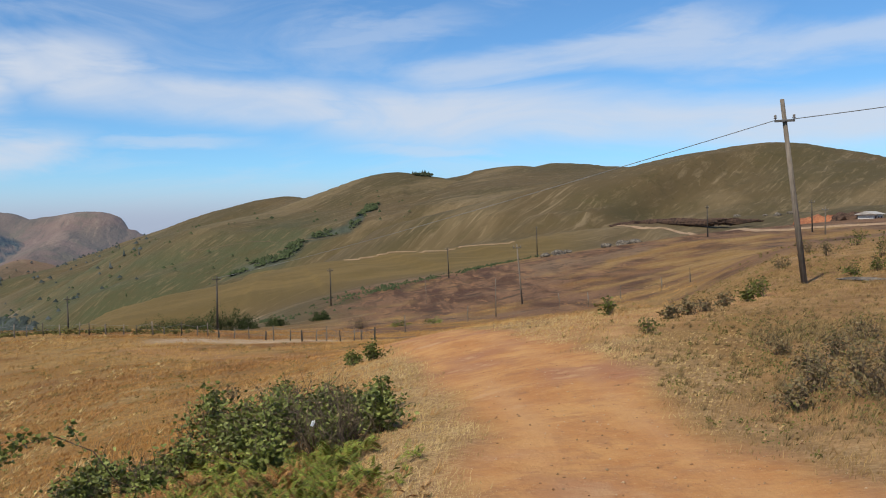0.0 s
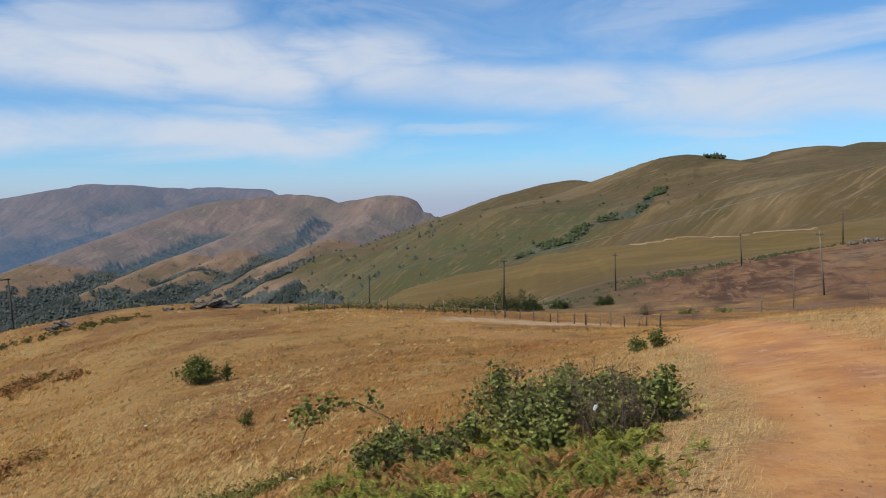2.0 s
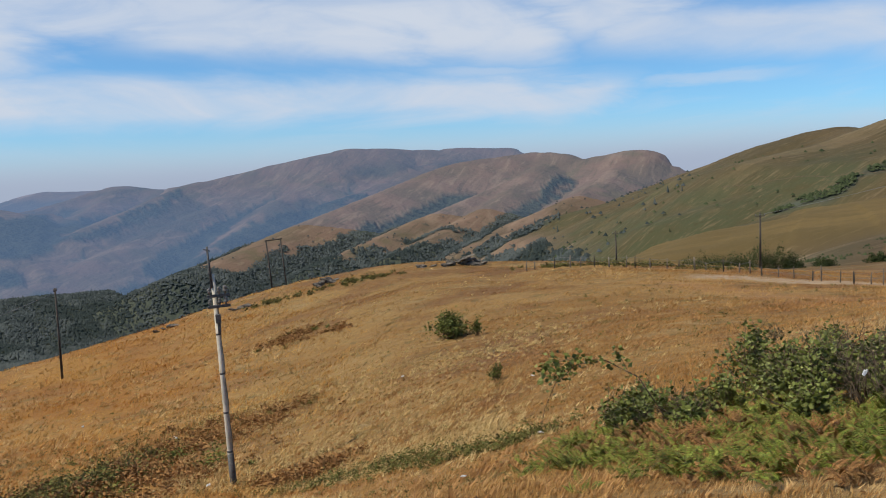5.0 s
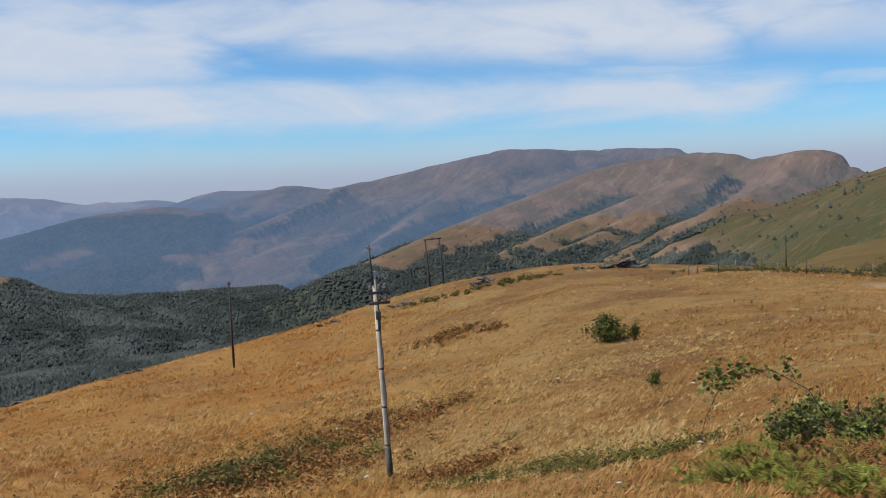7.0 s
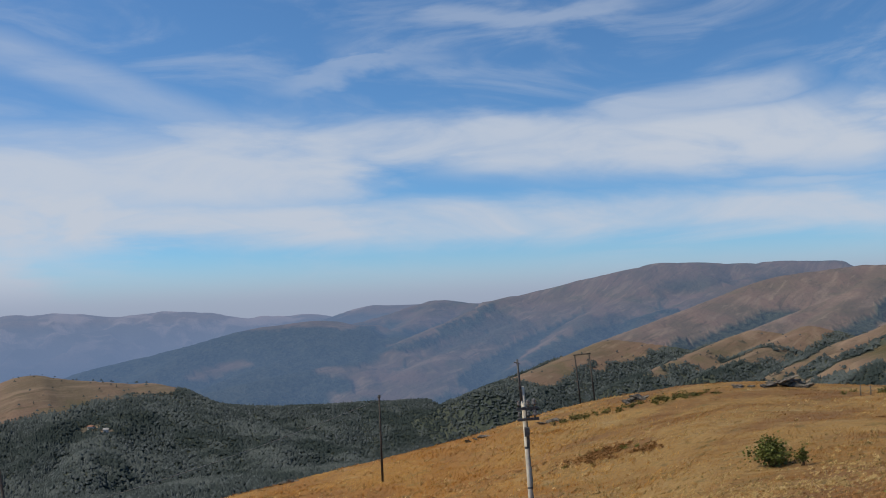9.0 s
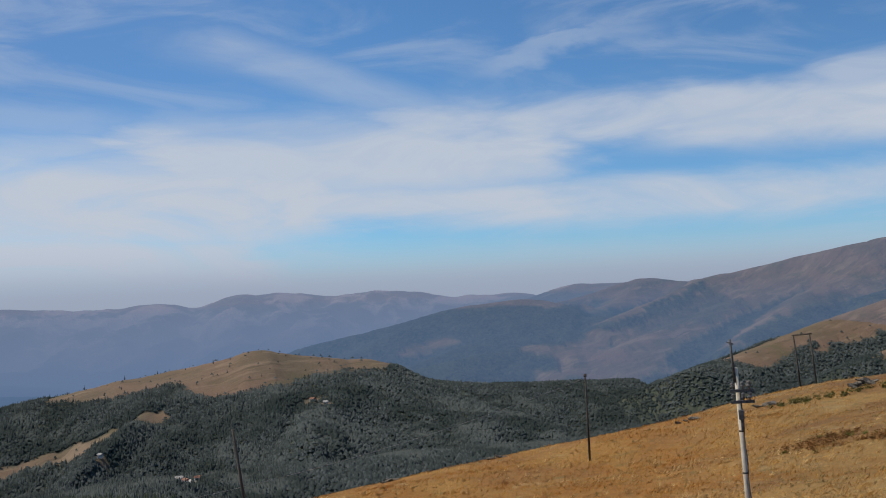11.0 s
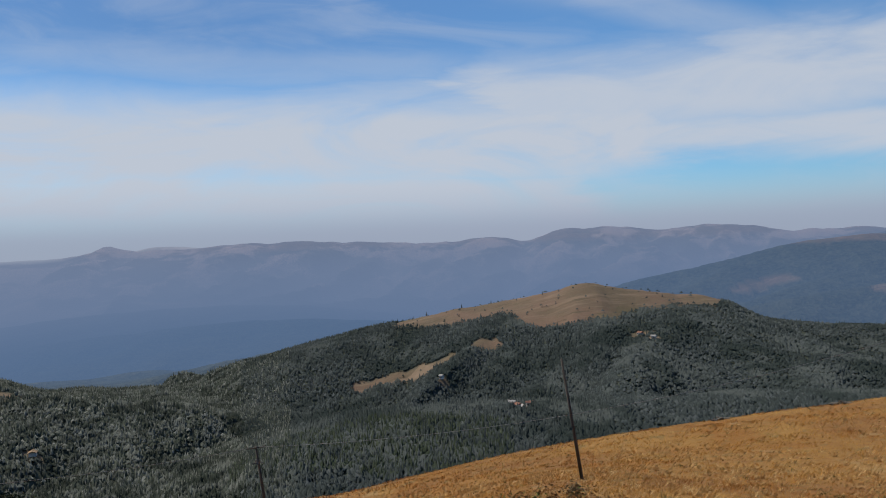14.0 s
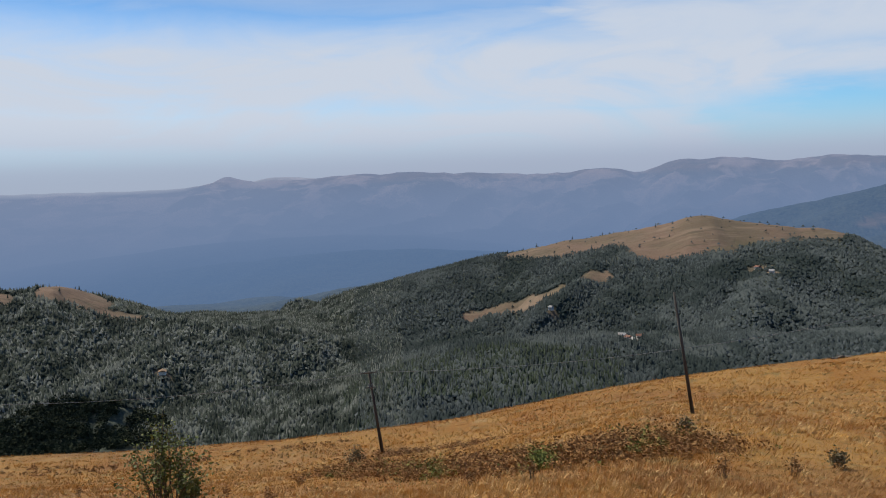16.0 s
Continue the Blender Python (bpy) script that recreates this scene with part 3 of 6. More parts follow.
def sheet(name, azs, rs, mat, closed_middle):
    A, Rr = np.meshgrid(azs, rs)
    x, y = polar(A, Rr)
    z = ground_height(x, y)
    nr, na = x.shape
    co = np.stack([x, y, z], -1).reshape(-1, 3)
    i, j = np.meshgrid(np.arange(nr - 1), np.arange(na), indexing="ij")
    k = (j + 1) % na
    quads = np.stack([i * na + j, (i + 1) * na + j, (i + 1) * na + k, i * na + k], -1).reshape(-1, 4)
    loops = quads.ravel()
    starts = np.arange(len(quads)) * 4
    if closed_middle:
        co = np.concatenate([co, [[0, 0, height_at(0, 0)]]])
        ring = np.arange(na)
        tris = np.stack([np.full(na, len(co) - 1), np.roll(ring, -1), ring], -1)[:, ::-1]
        starts = np.concatenate([starts, len(loops) + np.arange(na) * 3])
        loops = np.concatenate([loops, tris.ravel()])
    me = bpy.data.meshes.new(name)
    me.vertices.add(len(co))
    me.vertices.foreach_set("co", co.ravel())
    me.loops.add(len(loops))
    me.loops.foreach_set("vertex_index", loops.astype(np.int32))
    me.polygons.add(len(starts))
    me.polygons.foreach_set("loop_start", starts.astype(np.int32))
    me.polygons.foreach_set("use_smooth", np.ones(len(starts), bool))
    me.update(calc_edges=True)
    for key, v in surfaces(co[:, 0], co[:, 1], co[:, 2]).items():
        me.attributes.new(key, "FLOAT", "POINT").data.foreach_set("value", v.astype(np.float32))
    me.materials.append(mat)
    return new(name, me)


def field_tone(n, p, share, gold, lift=(1, 1, 1)):
    """Colour of the dry field: reddish, golden and pale straw in streaks and patches; share: from stem to stem."""
    drift = n.noise(n.mapped(p, rot=(0, 0, 0.5), scale=(0.05, 0.13, 0.1)), 1.0, 5, 0.6, 0.6)
    red, pale, weedy = n.noise(p, 0.09, 6, 0.65), n.noise(n.mapped(p, (9, 3, 0), (0, 0, 0.4), (0.12, 0.5, 0.3)), 1.0, 5, 0.65, 0.8), n.noise(p, 0.55, 5, 0.65)
    col = n.mix(n.ramp(drift, 0.38, 0.62), n.mix(share, (0.23, 0.117, 0.036), (0.36, 0.202, 0.064)), n.mix(share, (0.295, 0.172, 0.058), (0.43, 0.275, 0.108)))
    rich = n.mix(n.ramp(drift, 0.38, 0.62), n.mix(share, (0.21, 0.090, 0.018), (0.35, 0.165, 0.036)), n.mix(share, (0.255, 0.126, 0.029), (0.41, 0.225, 0.062)))
    col = n.mix(gold, col, rich)
    col = n.mix(n.math("MULTIPLY", n.ramp(red, 0.47, 0.62, 0.0, 0.85), n.ramp(gold, 0, 1, 1.0, 0.5)), col, n.mix(share, (0.165, 0.078, 0.030), (0.27, 0.135, 0.052)))
    col = n.mix(n.math("MULTIPLY", n.ramp(pale, 0.56, 0.70, 0.0, 0.85), n.ramp(gold, 0, 1, 1.0, 0.6)), col, n.mix(share, (0.30, 0.20, 0.09), (0.48, 0.36, 0.185)))
    # shade between tufts and highlights on them, painted as dark and pale mottling
    tuft = n.noise(n.mapped(p, rot=(0, 0, 0.6), scale=(1.3, 2.4, 1.0)), 1.0, 4, 0.7, 0.4)
    col = n.mix(n.ramp(tuft, 0.44, 0.30, 0.0, 0.6), col, n.mix(share, (0.10, 0.05, 0.016), (0.17, 0.09, 0.03)))
    col = n.mix(n.ramp(tuft, 0.56, 0.72, 0.0, 0.6), col, n.mix(share, (0.36, 0.24, 0.095), (0.52, 0.37, 0.16)))
    col = n.mix(n.ramp(weedy, 0.55, 0.68, 0.0, 0.7), col, n.mix(share, (0.12, 0.092, 0.030), (0.21, 0.165, 0.06)))
    return n.mix(1.0, col, lift, "MULTIPLY")


def ground_material(name, far):
    m, n, bsdf = material(name, 0.95)
    p = place(n)
    fine, mid, broad = n.noise(p, 2.2, 6, 0.65), n.noise(p, 0.12, 5), n.noise(p, 0.012, 5)
    grain = n.noise(p, 14.0, 4, 0.7)
    speck = n.noise(p, 0.9, 8, 0.75)
    sx = n.tree.nodes.new("ShaderNodeSeparateXYZ")
    n.link(p, sx.inputs[0])
    dist = n.math("SQRT", n.math("ADD", n.math("POWER", sx.outputs[0], 2.0), n.math("POWER", sx.outputs[1], 2.0)))
    straw = field_tone(n, p, n.ramp(grain, 0.35, 0.65), mask(n, "gold"))
    straw = n.mix(n.ramp(fine, 0.48, 0.78, 0.0, 0.8), straw, (0.14, 0.073, 0.024))
    straw = n.mix(n.ramp(grain, 0.55, 0.8, 0.0, 0.5), straw, (0.36, 0.24, 0.10))
    straw = n.mix(1.0, straw, n.mix(mask(n, "gold"), (0.75, 0.73, 0.68), (0.94, 0.91, 0.87)), "MULTIPLY")
    straw = n.mix(n.math("MULTIPLY", mask(n, "verge"), n.ramp(fine, 0.3, 0.6, 0.5, 0.95)), straw, n.mix(n.ramp(grain, 0.4, 0.65), (0.22, 0.13, 0.055), (0.44, 0.30, 0.145)))
    straw = n.mix(n.math("MULTIPLY", mask(n, "bank"), n.ramp(mid, 0.38, 0.6, 0.2, 0.8)), straw, n.mix(n.ramp(speck, 0.4, 0.65), (0.16, 0.085, 0.034), (0.34, 0.20, 0.085)))
    straw = n.mix(n.math("MULTIPLY", mask(n, "bank"), n.ramp(n.noise(p, 0.3, 5, 0.65), 0.50, 0.66, 0.0, 0.55)), straw, n.mix(n.ramp(speck, 0.4, 0.65), (0.27, 0.13, 0.05), (0.40, 0.21, 0.085)))
    # grassy hills: olive with tan streaks and bare scrapes
    streak = n.noise(n.laid(p, 100, 130, 34), 1.0, 6, 0.62, 0.5)
    strand = n.noise(n.laid(p, 54, 44, 3.2), 1.0, 5, 0.62, 0.7)
    olive = n.mix(n.ramp(broad, 0.38, 0.62), (0.098, 0.067, 0.029), (0.074, 0.056, 0.023))
    olive = n.mix(n.ramp(n.noise(n.laid(p, 54, 170, 45), 1.0, 5, 0.6, 0.6), 0.50, 0.64, 0.0, 0.6), olive, (0.185, 0.130, 0.066))
    olive = n.mix(n.math("MULTIPLY", n.ramp(strand, 0.53, 0.70, 0.0, 0.5), n.ramp(n.noise(p, 0.016, 4), 0.40, 0.58)), olive, (0.27, 0.20, 0.12))
    olive = n.mix(n.ramp(strand, 0.44, 0.34, 0.0, 0.35), olive, (0.075, 0.060, 0.024))
    olive = n.mix(n.ramp(n.noise(p, 0.06, 6, 0.7), 0.60, 0.72, 0.0, 0.45), olive, (0.070, 0.064, 0.022))
    olive = n.mix(n.math("MULTIPLY", mask(n, "green"), n.ramp(n.noise(p, 0.03, 6, 0.65), 0.32, 0.60, 0.2, 0.9)), olive, (0.062, 0.067, 0.030))
    olive = n.mix(n.ramp(n.noise(n.laid(p, 54, 14, 3), 1.0, 7, 0.72, 0.6), 0.52, 0.66, 0.0, 0.55), olive, (0.20, 0.145, 0.078))
    olive = n.mix(n.ramp(n.noise(p, 0.11, 7, 0.72), 0.54, 0.66, 0.0, 0.55), olive, (0.058, 0.046, 0.018))
    meadow = n.mix(n.ramp(n.noise(n.laid(p, 20, 30, 8), 1.0, 6, 0.65, 0.4), 0.4, 0.65), (0.120, 0.081, 0.025), (0.155, 0.102, 0.034))
    olive = n.mix(mask(n, "spur"), olive, meadow)
    rill = n.noise(n.laid(p, 100, 70, 11), 1.0, 5, 0.6, 0.6)
    heath = n.mix(n.ramp(broad, 0.36, 0.64), (0.188, 0.118, 0.077), (0.142, 0.102, 0.062))
    heath = n.mix(n.ramp(streak, 0.50, 0.66, 0.0, 0.7), heath, (0.262, 0.180, 0.118))
    heath = n.mix(n.ramp(n.noise(p, 0.011, 5, 0.6), 0.54, 0.66, 0.0, 0.6), heath, (0.115, 0.098, 0.046))
    heath = n.mix(n.ramp(rill, 0.44, 0.34, 0.0, 0.5), heath, (0.085, 0.068, 0.038))
    heath = n.mix(n.ramp(rill, 0.58, 0.70, 0.0, 0.45), heath, (0.30, 0.22, 0.14))
    heath = n.mix(n.ramp(n.noise(p, 0.05, 6, 0.7), 0.60, 0.70, 0.0, 0.5), heath, (0.075, 0.066, 0.036))
    col = n.mix(mask(n, "olive"), straw, olive)
    col = n.mix(mask(n, "heath"), col, heath)
    earth = n.mix(n.ramp(speck, 0.35, 0.7), (0.38, 0.165, 0.056), (0.50, 0.265, 0.094))
    earth = n.mix(n.ramp(n.noise(p, 0.35, 5, 0.6), 0.48, 0.66, 0.0, 0.8), earth, (0.29, 0.125, 0.068))
    earth = n.mix(n.ramp(n.noise(p, 1.3, 6, 0.7), 0.58, 0.72, 0.0, 0.6), earth, (0.22, 0.085, 0.04))
    earth = n.mix(n.ramp(fine, 0.50, 0.68, 0.0, 0.5), earth, (0.27, 0.12, 0.058))
    earth = n.mix(n.ramp(grain, 0.58, 0.72, 0.0, 0.5), earth, (0.54, 0.34, 0.18))
    earth = n.mix(n.ramp(n.noise(p, 0.7, 5, 0.6), 0.60, 0.70, 0.0, 0.6), earth, (0.52, 0.31, 0.15))
    earth = n.mix(n.math("MULTIPLY", mask(n, "rut"), n.ramp(mid, 0.35, 0.7, 0.0, 0.6)), earth, (0.48, 0.27, 0.12))
    scorched = n.mix(n.ramp(n.noise(n.laid(p, 95, 22, 5), 1.0, 7, 0.7, 0.7), 0.42, 0.58), (0.070, 0.033, 0.016), (0.165, 0.088, 0.044))
    scorched = n.mix(n.ramp(n.noise(p, 0.035, 5, 0.6), 0.50, 0.62, 0.0, 0.7), scorched, (0.19, 0.122, 0.068))
    scorched = n.mix(n.ramp(n.noise(n.laid(p, 95, 9, 1.8), 1.0, 7, 0.72, 0.5), 0.54, 0.64, 0.0, 0.85), scorched, (0.235, 0.122, 0.054))
    scorched = n.mix(n.ramp(n.noise(p, 0.3, 6, 0.7), 0.56, 0.64, 0.0, 0.8), scorched, (0.050, 0.032, 0.018))
    scorched = n.mix(n.ramp(speck, 0.5, 0.75, 0.0, 0.7), scorched, (0.07, 0.042, 0.024))
    col = n.mix(mask(n, "burnt"), col, scorched)
    col = n.mix(mask(n, "wood"), col, n.mix(n.ramp(n.noise(p, 0.018, 5, 0.65), 0.46, 0.66, 0.0, 0.7), n.mix(n.ramp(n.noise(p, 0.11, 3, 0.6), 0.38, 0.62), (0.028, 0.036, 0.028), (0.062, 0.071, 0.050)), (0.085, 0.090, 0.060)))
    col = n.mix(n.math("MULTIPLY", mask(n, "pale"), n.ramp(fine, 0.3, 0.6, 0.55, 1.0)), col, n.mix(n.ramp(speck, 0.4, 0.65), (0.36, 0.25, 0.15), (0.54, 0.42, 0.29)))
    col = n.mix(n.math("MULTIPLY", mask(n, "soil"), n.ramp(fine, 0.3, 0.55, 0.5, 1.0)), col, n.mix(n.ramp(speck, 0.36, 0.66), (0.30, 0.145, 0.056), (0.46, 0.26, 0.11)))
    col = n.mix(mask(n, "road"), col, earth)
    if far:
        # sunlit faces of the far range, painted in as pale patches
        lit_facet = n.math("MULTIPLY", n.ramp(n.noise(n.mapped(p, scale=(1, 1, 0.5)), 0.0035, 6, 0.62), 0.47, 0.57), n.ramp(dist, 3300, 3900, 0, 0.85))
        col = n.mix(lit_facet, col, (0.54, 0.385, 0.32))
    n.link(col, bsdf.inputs["Base Color"])
    if far:
        crown = n.math("MULTIPLY", n.noise(p, 0.11, 3, 0.6), n.math("MULTIPLY", mask(n, "wood"), 8.0))
        crag = n.math("ABSOLUTE", n.math("SUBTRACT", n.noise(n.mapped(p, scale=(1, 1, 0.4)), 0.006, 7, 0.6), 0.5))
        bump(n, bsdf, n.math("ADD", crown, n.math("MULTIPLY", crag, 34.0)), 0.9, 1.0)
        # haze painted over the far backdrop as blue emission, thicker farther and lower
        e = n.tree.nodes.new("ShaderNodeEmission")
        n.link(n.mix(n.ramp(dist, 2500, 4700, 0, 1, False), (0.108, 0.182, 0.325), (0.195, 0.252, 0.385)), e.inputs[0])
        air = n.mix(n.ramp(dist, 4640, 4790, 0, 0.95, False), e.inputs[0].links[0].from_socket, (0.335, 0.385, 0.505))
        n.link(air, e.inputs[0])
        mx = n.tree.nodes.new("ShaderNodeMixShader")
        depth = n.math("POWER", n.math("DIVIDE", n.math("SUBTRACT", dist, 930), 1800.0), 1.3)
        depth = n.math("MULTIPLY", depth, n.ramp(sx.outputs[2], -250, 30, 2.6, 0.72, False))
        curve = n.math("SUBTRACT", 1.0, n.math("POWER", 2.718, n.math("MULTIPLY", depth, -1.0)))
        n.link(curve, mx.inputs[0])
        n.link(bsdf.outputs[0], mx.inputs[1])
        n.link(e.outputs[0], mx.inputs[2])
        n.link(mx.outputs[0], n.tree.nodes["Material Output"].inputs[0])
    else:
        crag = n.math("ABSOLUTE", n.math("SUBTRACT", n.noise(n.mapped(p, scale=(1, 1, 0.4)), 0.011, 8, 0.62), 0.5))
        crag = n.math("MULTIPLY", n.math("MULTIPLY", crag, n.ramp(dist, 240, 700, 0, 1)), 170.0)
        rough = n.math("ADD", n.math("ADD", fine, n.math("MULTIPLY", grain, 0.4)), n.math("MULTIPLY", mid, 4.0))
        bump(n, bsdf, n.math("ADD", rough, crag), 0.5, 0.12)
    return m


MAT_GROUND = ground_material("hillside", False)
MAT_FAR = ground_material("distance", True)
AZS = np.concatenate([np.arange(-30, 124, 0.21), np.arange(124, 330, 2.0)])
RS = np.concatenate([np.geomspace(1.5, 60, 110, endpoint=False), np.geomspace(60, 300, 70, endpoint=False), np.linspace(300, 1400, 175)])
ground = tagged(sheet("ground", AZS, RS, MAT_GROUND, True), "golden dry grass hillside with red dirt road and burnt patches", "ground", kind="structure")
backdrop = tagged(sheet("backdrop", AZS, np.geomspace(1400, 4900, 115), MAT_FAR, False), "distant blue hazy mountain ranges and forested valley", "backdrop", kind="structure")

# ---- things ----
def part(name, bm, mat, parent=None, label=""):
    me = bpy.data.meshes.new(name)
    bm.to_mesh(me)
    bm.free()
    me.materials.append(mat)
    ob = new(name, me)
    ob.parent = parent
    if label:
        ob["label"] = label
    return ob


def thing(name, at, label, category, group="", kind="", turn=0.0):
    ob = new(name)
    ob.matrix_world = Matrix.Translation(at) @ Matrix.Rotation(radians(turn), 4, "Z")
    return tagged(ob, label, category, group, kind)


def tube(bm, path, radii, sides=10):
    """A round bar along a path, with a radius at each of its points."""
    rings = []
    for k, p in enumerate(path):
        p = Vector(p)
        d = Vector(path[min(k + 1, len(path) - 1)]) - Vector(path[max(k - 1, 0)])
        q = d.to_track_quat("Z", "Y")
        rings.append([bm.verts.new(p + q @ Vector((math.cos(a) * radii[k], math.sin(a) * radii[k], 0))) for a in np.linspace(0, 2 * math.pi, sides, endpoint=False)])
    for a, b in zip(rings[:-1], rings[1:]):
        for k in range(sides):
            f = bm.faces.new((a[k], a[(k + 1) % sides], b[(k + 1) % sides], b[k]))
            f.smooth = True
    bm.faces.new(rings[0][::-1])
    bm.faces.new(rings[-1])
    return bm


def box(bm, size, centre, turn=None, bevel=0.0):
    m = Matrix.Translation(centre) @ (turn.to_4x4() if turn is not None else Matrix()) @ Matrix.Diagonal((*size, 1))
    made = bmesh.ops.create_cube(bm, size=1.0, matrix=m)
    if bevel:
        edges = list({e for v in made["verts"] for e in v.link_edges})
        bmesh.ops.bevel(bm, geom=edges, offset=bevel, segments=1, affect="EDGES")
    return bm


def rod(a, b, ra, rb=None, sides=10):
    return tube(bmesh.new(), [a, b], [ra, ra if rb is None else rb], sides)


def insulator(at, parent, size=1.0):
    bm = bmesh.new()
    x, y, z = at
    prof = [(0, 0.02), (0.05, 0.02), (0.06, 0.06), (0.09, 0.065), (0.11, 0.03), (0.14, 0.05), (0.17, 0.05), (0.20, 0.02)]
    tube(bm, [(x, y, z + h * size) for h, _ in prof], [w * size for _, w in prof], 10)
    return part("insulator", bm, MAT_CERAMIC, parent)


def power_pole(az, r, tall, thick, lean, mat, label, arm=1.0, turn=0.0, arm_drop=0.45, pins=2):
    """A line pole with a crossarm; lean: degrees, in its own xz plane."""
    at = spot(az, r)
    ob = thing("power_pole", at, label, "power pole", "power poles on the hillside", turn=az)
    tip = (math.tan(radians(lean)) * tall, 0, tall)
    part("pole", rod((0, 0, -0.6), tip, thick, thick * 0.62, 14), mat, ob)
    if arm:
        c = Vector(tip) * ((tall - arm_drop) / tall)
        a = Matrix.Rotation(radians(turn), 3, "Z") @ Vector((arm / 2, 0, 0))
        bm = box(bmesh.new(), (arm, 0.09, 0.09), c + Vector((0, -thick, 0)), Matrix.Rotation(radians(turn), 3, "Z"), 0.01)
        part("crossarm", bm, MAT_DARK_WOOD if mat == MAT_DARK_WOOD else MAT_METAL, ob)
        for k in range(pins):
            s = -1 + 2 * k / max(1, pins - 1)
            insulator(c + Vector((0, -thick, 0.04)) + a * 0.92 * s, ob)
    return ob



# -- poles and lines --
DARK = "dark timber power pole with short crossarm on grassy slope"
pole_road = power_pole(-21.8, 37.5, 7.15, 0.13, -5.8, MAT_WOOD, "leaning grey timber power pole on dry roadside bank", 0.75, 12, 0.85)
pole_hedge = power_pole(14.2, 114, 7.0, 0.14, 1, MAT_DARK_WOOD, "dark timber power pole rising from hedge bushes", 1.1)
power_pole(7.2, 154, 6.4, 0.13, 0, MAT_DARK_WOOD, DARK, 0.9)
power_pole(-0.3, 174, 5.9, 0.13, -2, MAT_DARK_WOOD, DARK, 0.7)
power_pole(-5.9, 215, 7.4, 0.15, 0, MAT_DARK_WOOD, DARK, 0.7)
power_pole(-4.9, 107, 7.1, 0.11, -4, MAT_WOOD, "weathered grey timber power pole on burnt field", 0.9)
power_pole(-16.3, 170, 5.8, 0.13, 0, MAT_DARK_WOOD, "dark timber power pole beside dirt track", 0.6)
power_pole(-22.2, 150, 5.0, 0.12, 0, MAT_DARK_WOOD, "dark timber power pole beside red earth cutting", 0.8)
power_pole(-22.9, 140, 4.0, 0.12, 1, MAT_WOOD, "grey timber power pole beside red earth cutting", 0.8)
power_pole(22.7, 130, 7.0, 0.13, 0, MAT_DARK_WOOD, "dark timber power pole behind the fence", 0.8)
power_pole(26.0, 150, 6.5, 0.13, 0, MAT_DARK_WOOD, "dark timber power pole behind the fence", 0.8)
pole_slope = power_pole(56.9, 92, 8.6, 0.125, -0.5, MAT_DARK_WOOD, "tall dark timber power pole on golden slope", 0.5, 60, 0.25)
power_pole(77.8, 58, 7.7, 0.12, -8.3, MAT_DARK_WOOD, "dark leaning power pole with bare top in golden grass", 0)
pole_low = power_pole(97.5, 84, 8.0, 0.17, -7.8, MAT_DARK_WOOD, "dark leaning power pole with crossarm and fuses", 1.7, 20, 0.12)
for k in range(3):
    insulator((-1.0 + 0.16 * k - 0.12, -0.25, 6.55 - 0.25 * (k % 2)), pole_low, 1.6)
part("fuse_bracket", box(bmesh.new(), (0.9, 0.08, 0.1), (-0.95, -0.2, 6.5), bevel=0.01), MAT_METAL, pole_low)


def transformer_pole():
    """A concrete pole with a dark mast on top, two brackets of insulators and a cable bound to its side."""
    ob = thing("power_pole", spot(47.5, 30.1), "weathered grey concrete power pole with insulator brackets and cable", "power pole", "power poles on the hillside", turn=47.5)
    up = lambda h: Vector((-0.035 * h, 0, h))
    part("pole", tube(bmesh.new(), [up(-0.6), up(0.9), up(3.0), up(7.0)], [0.095, 0.093, 0.084, 0.066], 16), MAT_CONCRETE, ob)
    part("base_sleeve", tube(bmesh.new(), [up(-0.5), up(1.05)], [0.101, 0.099], 16), MAT_METAL, ob, "dark base sleeve")
    part("mast", tube(bmesh.new(), [up(6.55) + Vector((-0.06, -0.09, 0)), up(7.9) + Vector((-0.09, -0.09, 0))], [0.045, 0.035], 10), MAT_METAL, ob, "dark steel mast")
    part("mast_arm", box(bmesh.new(), (0.22, 0.035, 0.035), up(7.78) + Vector((-0.1, -0.1, 0)), Matrix.Rotation(radians(18), 3, "Y")), MAT_METAL, ob)
    for h in (6.3, 5.95):
        part("bracket", box(bmesh.new(), (0.72, 0.09, 0.09), up(h) + Vector((0.12, -0.13, 0)), Matrix.Rotation(radians(-3), 3, "Y"), 0.008), MAT_METAL, ob)
        for dx, s in ((-0.16, 1.0), (0.14, 1.2), (0.34, 1.35)):
            insulator(up(h) + Vector((dx, -0.15, 0.05)), ob, s)
    part("fuse_box", box(bmesh.new(), (0.17, 0.14, 0.3), up(5.55) + Vector((0.05, -0.16, 0)), bevel=0.02), MAT_METAL, ob)
    part("cable", tube(bmesh.new(), [up(h) + Vector((0.098 - 0.003 * h + 0.012 * math.sin(h * 5), -0.07, 0)) for h in np.linspace(0.1, 6.2, 26)], [0.02] * 26, 6), MAT_METAL, ob)
    for h in (1.1, 2.4, 3.7, 5.0):
        part("band", tube(bmesh.new(), [up(h), up(h + 0.06)], [0.10 - 0.004 * h] * 2, 14), MAT_METAL, ob)
    part("stay_clamp", box(bmesh.new(), (0.1, 0.12, 0.5), up(5.3) + Vector((0.06, -0.1, 0)), bevel=0.01), MAT_METAL, ob)


